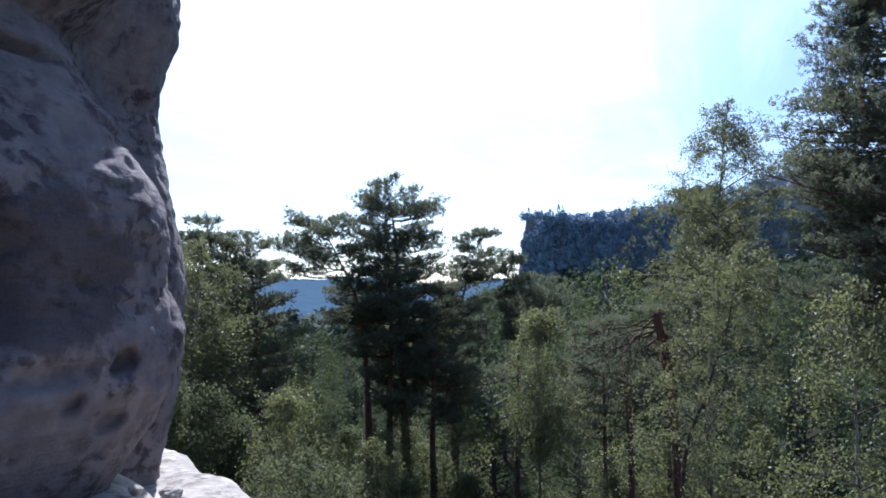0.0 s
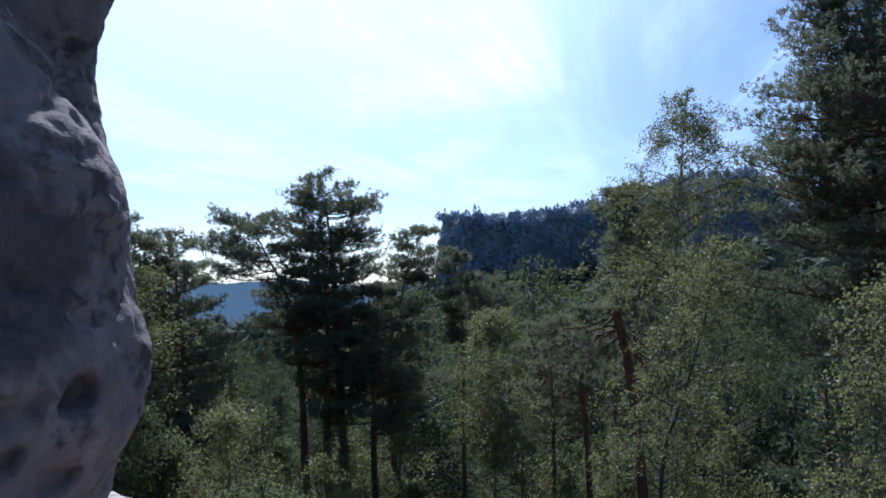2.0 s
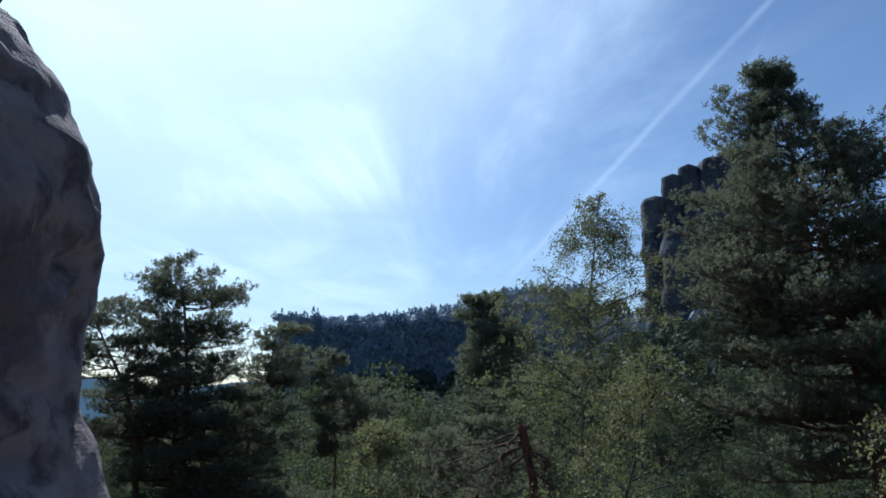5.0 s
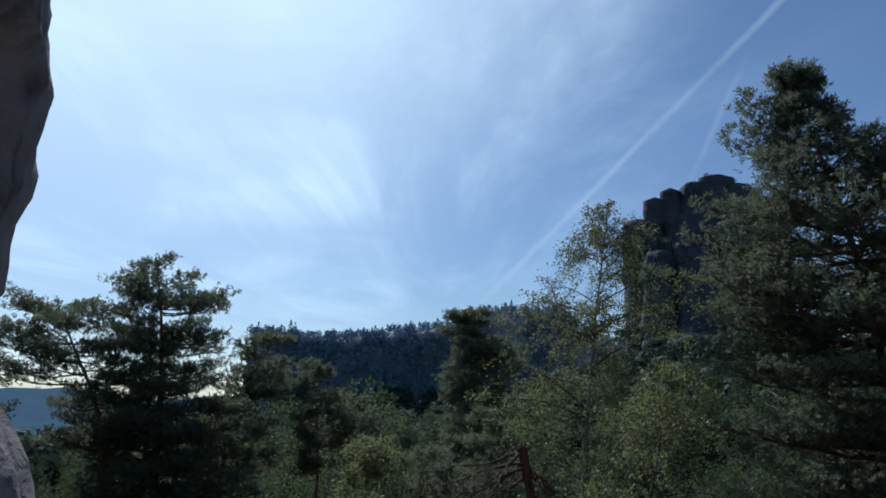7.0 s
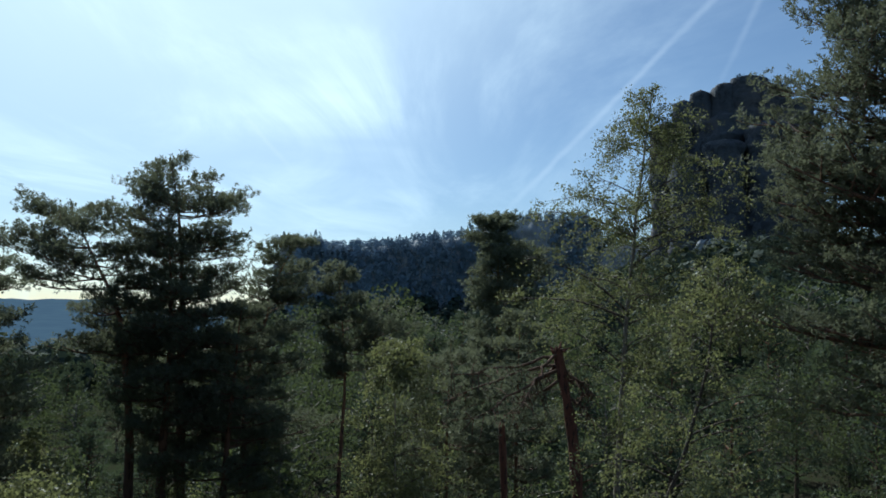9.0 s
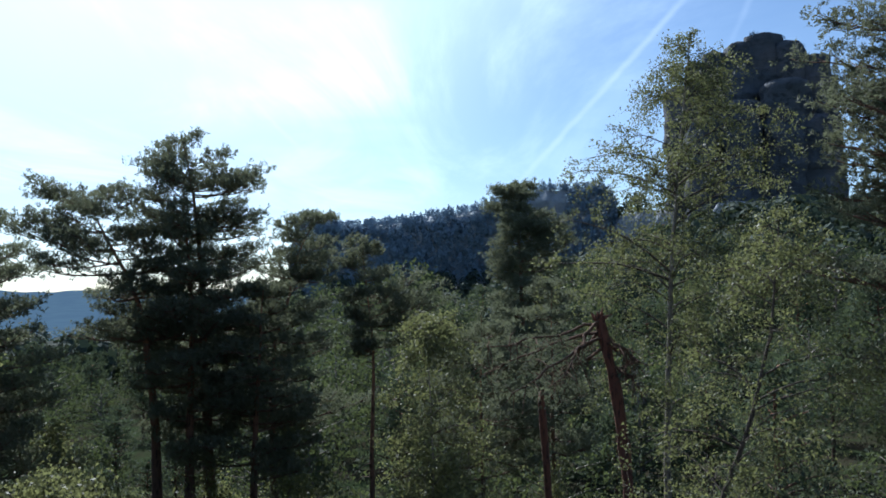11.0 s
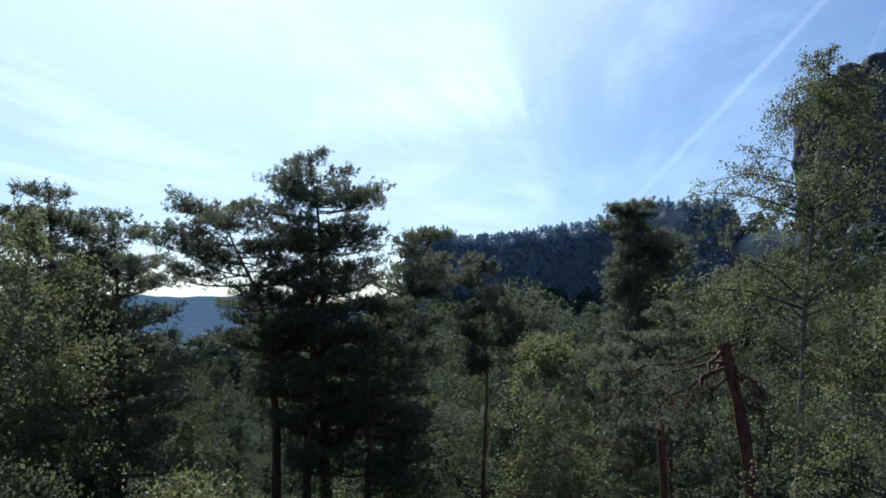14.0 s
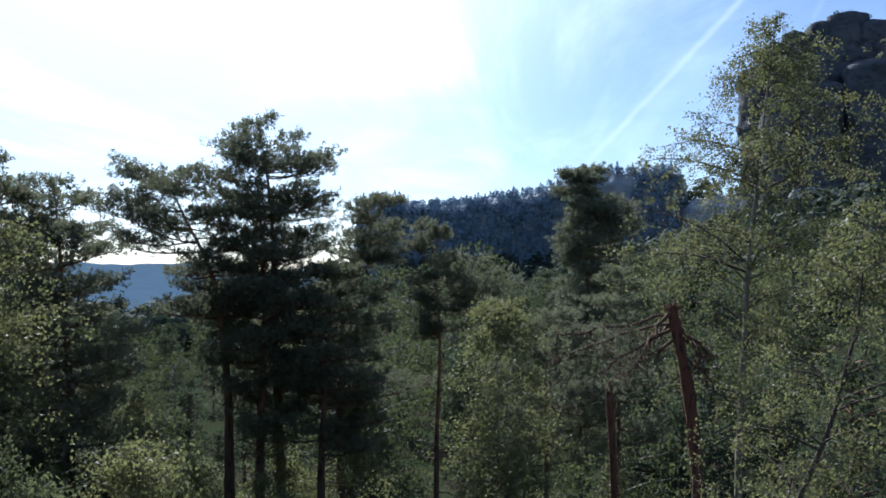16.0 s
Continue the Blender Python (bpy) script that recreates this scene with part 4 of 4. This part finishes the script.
def make_snag():
    """A broken pine: a thick red stem that ends in splinters, with crooked bare limbs."""
    base = np.array(at_ground(-1.8, 23.7))
    root = tagged(new("broken_pine"), "reddish broken pine snag with crooked drooping branches", "dead tree")
    root.location = base
    rng = np.random.default_rng(77)
    stem = Soup()
    line = spine([base, (-1.94, 23.74, -3.1), (-2.05, 23.76, -1.4), (-2.2, 23.78, -0.2), (-2.42, 23.82, 0.55), (-2.45, 23.83, 0.95)], 24)
    stem.tube(line, np.linspace(0.155, 0.125, 24) * (1 + 0.1 * rng.normal(size=24)), 10)
    part("stem", stem, SNAG_BARK, root, base, smooth=True)
    for k in range(7):
        a = k * 0.9
        p0 = np.array([-2.45 + 0.08 * math.cos(a), 23.83 + 0.08 * math.sin(a), 0.86])
        tip = p0 + np.array([0.10 * math.cos(a) + (0.12 if k == 0 else 0), 0.08 * math.sin(a), rng.uniform(0.05, 0.3)])
        s = Soup()
        s.tube([p0, (p0 + tip) / 2, tip], [0.06, 0.035, 0.006], 5)
        part("splinter", s, SNAG_BARK, root, base, "torn splinter of wood")
    arms = [((-2.45, 23.8, 0.72), (-1.0, -0.1, 0.10), 2.5, 0.40), ((-2.44, 23.8, 0.8), (-0.6, -0.7, 0.0), 1.5, 0.9), ((-2.44, 23.8, 0.6), (-0.6, 0.6, 0.0), 1.6, 1.0), ((-2.42, 23.8, 0.55), (-0.95, 0.3, 0.05), 2.9, 0.55), ((-2.4, 23.8, 0.45), (-0.85, -0.5, -0.05), 2.3, 0.55), ((-2.35, 23.8, 0.2), (-0.75, 0.2, 0.0), 1.7, 0.7), ((-2.4, 23.8, 0.5), (0.9, -0.2, 0.1), 0.85, 1.1), ((-2.3, 23.8, 0.3), (0.9, 0.3, 0.15), 0.8, 1.0), ((-2.2, 23.8, -0.2), (0.8, -0.4, 0.1), 0.6, 0.9)]
    crown = Soup()
    for start, aim, ln, sag in arms:
        s = np.linspace(0, 1, 9)[:, None]
        path = np.array(start) + ln * s * np.array(aim) - np.array([0, 0, sag * ln * 0.75]) * s ** 1.25
        path[1:] += rng.normal(0, 0.05, (8, 3))
        arm = Soup()
        arm.tube(path, 0.044 * (1 - 0.75 * s[:, 0]), 6)
        for k in range(26):
            f = rng.uniform(0.25, 1)
            p0 = np.array([np.interp(f, s[:, 0], path[:, q]) for q in range(3)])
            tip = p0 + rng.normal(0, 0.22, 3) + np.array([0, 0, -0.22])
            arm.tube([p0, (p0 + tip) / 2 + rng.normal(0, 0.03, 3), tip], [0.014, 0.011, 0.005], 3)
            if ln > 1.5 and k % 3 == 0:
                n = 16
                offs = unit(rng.normal(size=(n, 3))) * 0.2
                needles(crown, tip + offs, unit(offs + np.array([0, 0, 0.1])), rng, 7, 0.1, 0.018)
        part("bare_limb", arm, LIMB_BARK, root, base, "crooked bare limb", True)
    part("foliage", crown, NEEDLES, root, base, "last green needle bunches")

    base = np.array(at_ground(-3.5, 25.6))
    root = tagged(new("tree_stump"), "tall reddish broken stump among the shrubs", "dead tree")
    root.location = base
    s = Soup()
    s.tube(spine([base, (-3.55, 25.66, -3), (-3.65, 25.67, -1.1)], 14), np.linspace(0.10, 0.085, 14) * (1 + 0.08 * rng.normal(size=14)), 9)
    part("stem", s, SNAG_BARK, root, base, smooth=True)
    s = Soup()
    s.tube([(-3.65, 25.67, -1.15), (-3.62, 25.66, -0.95), (-3.58, 25.65, -0.8)], [0.09, 0.05, 0.01], 6)
    part("splinter", s, SNAG_BARK, root, base, "torn splinter of wood")


make_snag()

# ---- shrubs and young trees on the slope ----


def young(label, seed, h, wide, mat, leaf=0.055, limbs=16, per=22, name="birch_shrub"):
    return birch(label, seed, [(0, 0, 0), (0.05 * h, 0, h * 0.5), (0, 0.03 * h, h)], 0.012 * h + 0.015,
                 [(h * 0.15, wide * 0.7, wide * 0.7), (h * 0.5, wide, wide), (h * 0.8, wide * 0.6, wide * 0.6), (h, 0.2, 0.2)], limbs, 12, per, leaf=leaf, mat=mat, name=name, rise=1.0, twig_len=0.6, spill=0.11)


def place(things, spots, scale_lo, scale_hi, seed):
    """Copies of a few kinds at ground level, each turned and sized its own way; the models themselves take the first spots."""
    rng = np.random.default_rng(seed)
    for k, (x, y, extra) in enumerate(spots):
        s = rng.uniform(scale_lo, scale_hi) * extra
        m = pose(*at_ground(x, y), 0, 0, rng.uniform(0, 360))
        ob = things[k % len(things)]
        if k >= len(things):
            ob = copy_thing(ob, m)
        ob.matrix_basis = m @ Matrix.Diagonal((s, s, s * rng.uniform(0.9, 1.15), 1))


def scatter(n, seed, near, far, az_lo, az_hi, gap, avoid=(), size=1.0):
    """Spots spread over a fan in front of the ledge, kept apart from each other."""
    rng = np.random.default_rng(seed)
    spots = []
    for _ in range(n * 40):
        if len(spots) >= n:
            break
        a = radians(rng.uniform(az_lo, az_hi))
        d = math.sqrt(rng.uniform(near ** 2, far ** 2))
        x, y = -4.9 - math.sin(a) * d, 6.7 + math.cos(a) * d
        if all(math.hypot(x - p[0], y - p[1]) > gap for p in spots) and all(math.hypot(x - p[0], y - p[1]) > p[2] for p in avoid):
            spots.append((x, y, size * (0.62 if 17 < math.degrees(a) < 38 and d > 26 else 1.0)))
    return spots


shrub_kinds = [
    young("bright green leafy shrub on the slope", 41, 3.4, 1.4, SHRUB_LEAF, 0.07, 20, 34),
    young("yellow-green young birch on the slope", 42, 4.2, 1.2, BIRCH_LEAF, 0.065, 20, 34),
    young("dense green bush below the ledge", 43, 2.8, 1.6, SHRUB_LEAF, 0.072, 22, 36),
    young("slender young birch with small leaves", 44, 5.0, 1.2, BIRCH_LEAF, 0.065, 22, 34),
]
keep = [(-8.0, 26.5, 1.5), (-7.6, 23.6, 1.1), (-7.2, 21, 1.0), (-1.8, 23.7, 1.6), (-3.5, 25.6, 1.0), (-1.3, 24, 0.8), (-2.6, 21.8, 1.9), (-3.0, 19.8, 1.6), (-3.7, 23.2, 2.0), (-4.6, 23.6, 1.4), (-1.3, 16, 1.3), (-1.5, 17.6, 1.2), (-1.6, 21, 1.3)]
near_kinds = [
    young("leafy green bush just below the ledge", 45, 3.2, 1.4, SHRUB_LEAF, 0.055, 24, 52),
    young("young birch with fine yellow-green leaves below the ledge", 46, 4.4, 1.2, BIRCH_LEAF, 0.05, 24, 52),
]
place(near_kinds, [(-8.3, 13.8, 1.0), (0.9, 13.8, 1.25), (2.2, 15.2, 1.2), (-10.4, 16.2, 0.9), (-6.0, 15.0, 0.8), (-3.2, 15.4, 0.75), (-13.2, 15.6, 1.0), (-8.0, 17.4, 0.8)], 0.9, 1.2, 16)
place(shrub_kinds, scatter(38, 5, 12.5, 25, -34, 46, 1.7, keep), 0.85, 1.3, 6)


def bushy(label, seed, h, mat, count, leaf, conifer=False):
    """A tree of the farther slope: trunk, a few limbs and a crown of leafy clumps."""
    rng = np.random.default_rng(seed)
    root = tagged(new("woodland_pine" if conifer else "woodland_tree"), label, "tree")
    wood, crown = Soup(), Soup()
    wood.tube(spine([(0, 0, 0), (0.1, 0, h * 0.5), (0, 0.1, h * 0.95)], 10), np.linspace(0.022 * h, 0.004 * h, 10), 7)
    clumps = 26 if conifer else 30
    for k in range(clumps):
        f = (k + 0.5) / clumps
        if conifer:
            z, r = h * (0.35 + 0.63 * f), h * 0.24 * (1.05 - f) ** 0.6 + 0.2
        else:
            z, r = h * (0.2 + 0.74 * f), h * 0.36 * math.sqrt(max(0.08, 1 - (1.7 * f - 0.75) ** 2))
        a = k * 2.4 + rng.normal(0, 0.4)
        rr = r * rng.uniform(0.35, 1.0)
        c = np.array([math.cos(a) * rr, math.sin(a) * rr, z])
        wood.tube([(0, 0, max(0.2, z - 0.4 * rr)), c * np.array([0.5, 0.5, 1]) - np.array([0, 0, 0.15 * rr]), c], np.array([0.008, 0.006, 0.002]) * h, 3)
        n = int(count / clumps * rng.uniform(0.6, 1.4))
        flat = np.array([1, 1, 0.45 if conifer else 0.75])
        offs = unit(rng.normal(size=(n, 3))) * rng.uniform(0.3, 1, (n, 1)) ** 0.5 * h * (0.10 if conifer else 0.15) * flat * rng.uniform(0.7, 1.4)
        if conifer:
            needles(crown, c + offs, unit(offs + np.array([0, 0, 0.25 * h * 0.1])), rng, 4, 0.42, 0.11)
        else:
            leaves(crown, c + offs, rng, leaf)
    part("trunk", wood, PINE_BARK if conifer else BIRCH_BARK, root, (0, 0, 0), smooth=True)
    part("crown", crown, mat, root, (0, 0, 0), "dense clumped foliage")
    return root


wood_kinds = [
    bushy("rounded broadleaf tree in the valley woods", 51, 9.0, WOOD_LEAF, 2600, 0.25),
    bushy("dark pine in the valley woods", 52, 10.0, NEEDLES_FAR, 640, 0, True),
    bushy("tall narrow broadleaf tree in the valley woods", 53, 10.0, WOOD_LEAF, 2500, 0.24),
    bushy("low spreading tree in the valley woods", 54, 7.0, WOOD_LEAF, 2400, 0.22),
    bushy("young dark pine in the valley woods", 55, 8.0, NEEDLES_FAR, 580, 0, True),
]
place(wood_kinds, scatter(90, 7, 27, 62, -38, 52, 3.0, [(-2.6, 58, 4.0), (-13.5, 29.5, 3.5), (-8.5, 29.4, 1.8), (-8.2, 27.6, 1.8), (-2.6, 27.0, 2.0)], 0.72) + scatter(105, 8, 60, 120, -38, 52, 4.6, (), 1.1) + scatter(44, 18, 32, 95, 14, 40, 2.6, [(-13.5, 29.5, 3.5)], 0.95) + [(26, 70, 1.2), (28.5, 72, 1.2), (30.5, 75.5, 1.2), (33, 74, 1.2), (24.5, 66, 1.1), (30, 80, 1.2)], 0.8, 1.2, 9)

spots = np.array([(x, y, 0.0) for x, y, _ in scatter(900, 10, 105, 210, -40, 55, 3.6)])
spots[:, 2] = ground_height(spots[:, 0], spots[:, 1])
far_woods("valley_woods", "closed canopy of mixed woods on the far slope", spots, np.random.default_rng(3).uniform(5, 9, len(spots)), 24, CANOPY, 0.5, 90)


def make_stones():
    """Loose stones lying on the ledge at the foot of the crag."""
    rng = np.random.default_rng(8)
    for k, (x, y, r) in enumerate([(-5.15, 6.0, 0.10), (-5.02, 5.82, 0.05), (-4.95, 6.1, 0.04), (-5.3, 5.7, 0.07), (-4.7, 5.65, 0.03)]):
        bm = bmesh.new()
        bmesh.ops.create_icosphere(bm, subdivisions=3, radius=r)
        for v in bm.verts:
            v.co *= 1 + 0.35 * noise.noise(v.co / r * 1.3 + Vector((k * 7, 0, 0))) + 0.1 * noise.noise(v.co / r * 4)
            v.co.z *= 0.65
        me = bpy.data.meshes.new("stone")
        bm.to_mesh(me)
        bm.free()
        me.materials.append(LEDGE)
        ob = tagged(new("stone", me), "small loose sandstone lump on the ledge", "stone", "stones on the ledge")
        hit, place, _, _ = ledge.closest_point_on_mesh((x, y, 0.0))
        ob.location = (x, y, place[2] + r * 0.45)


make_stones()
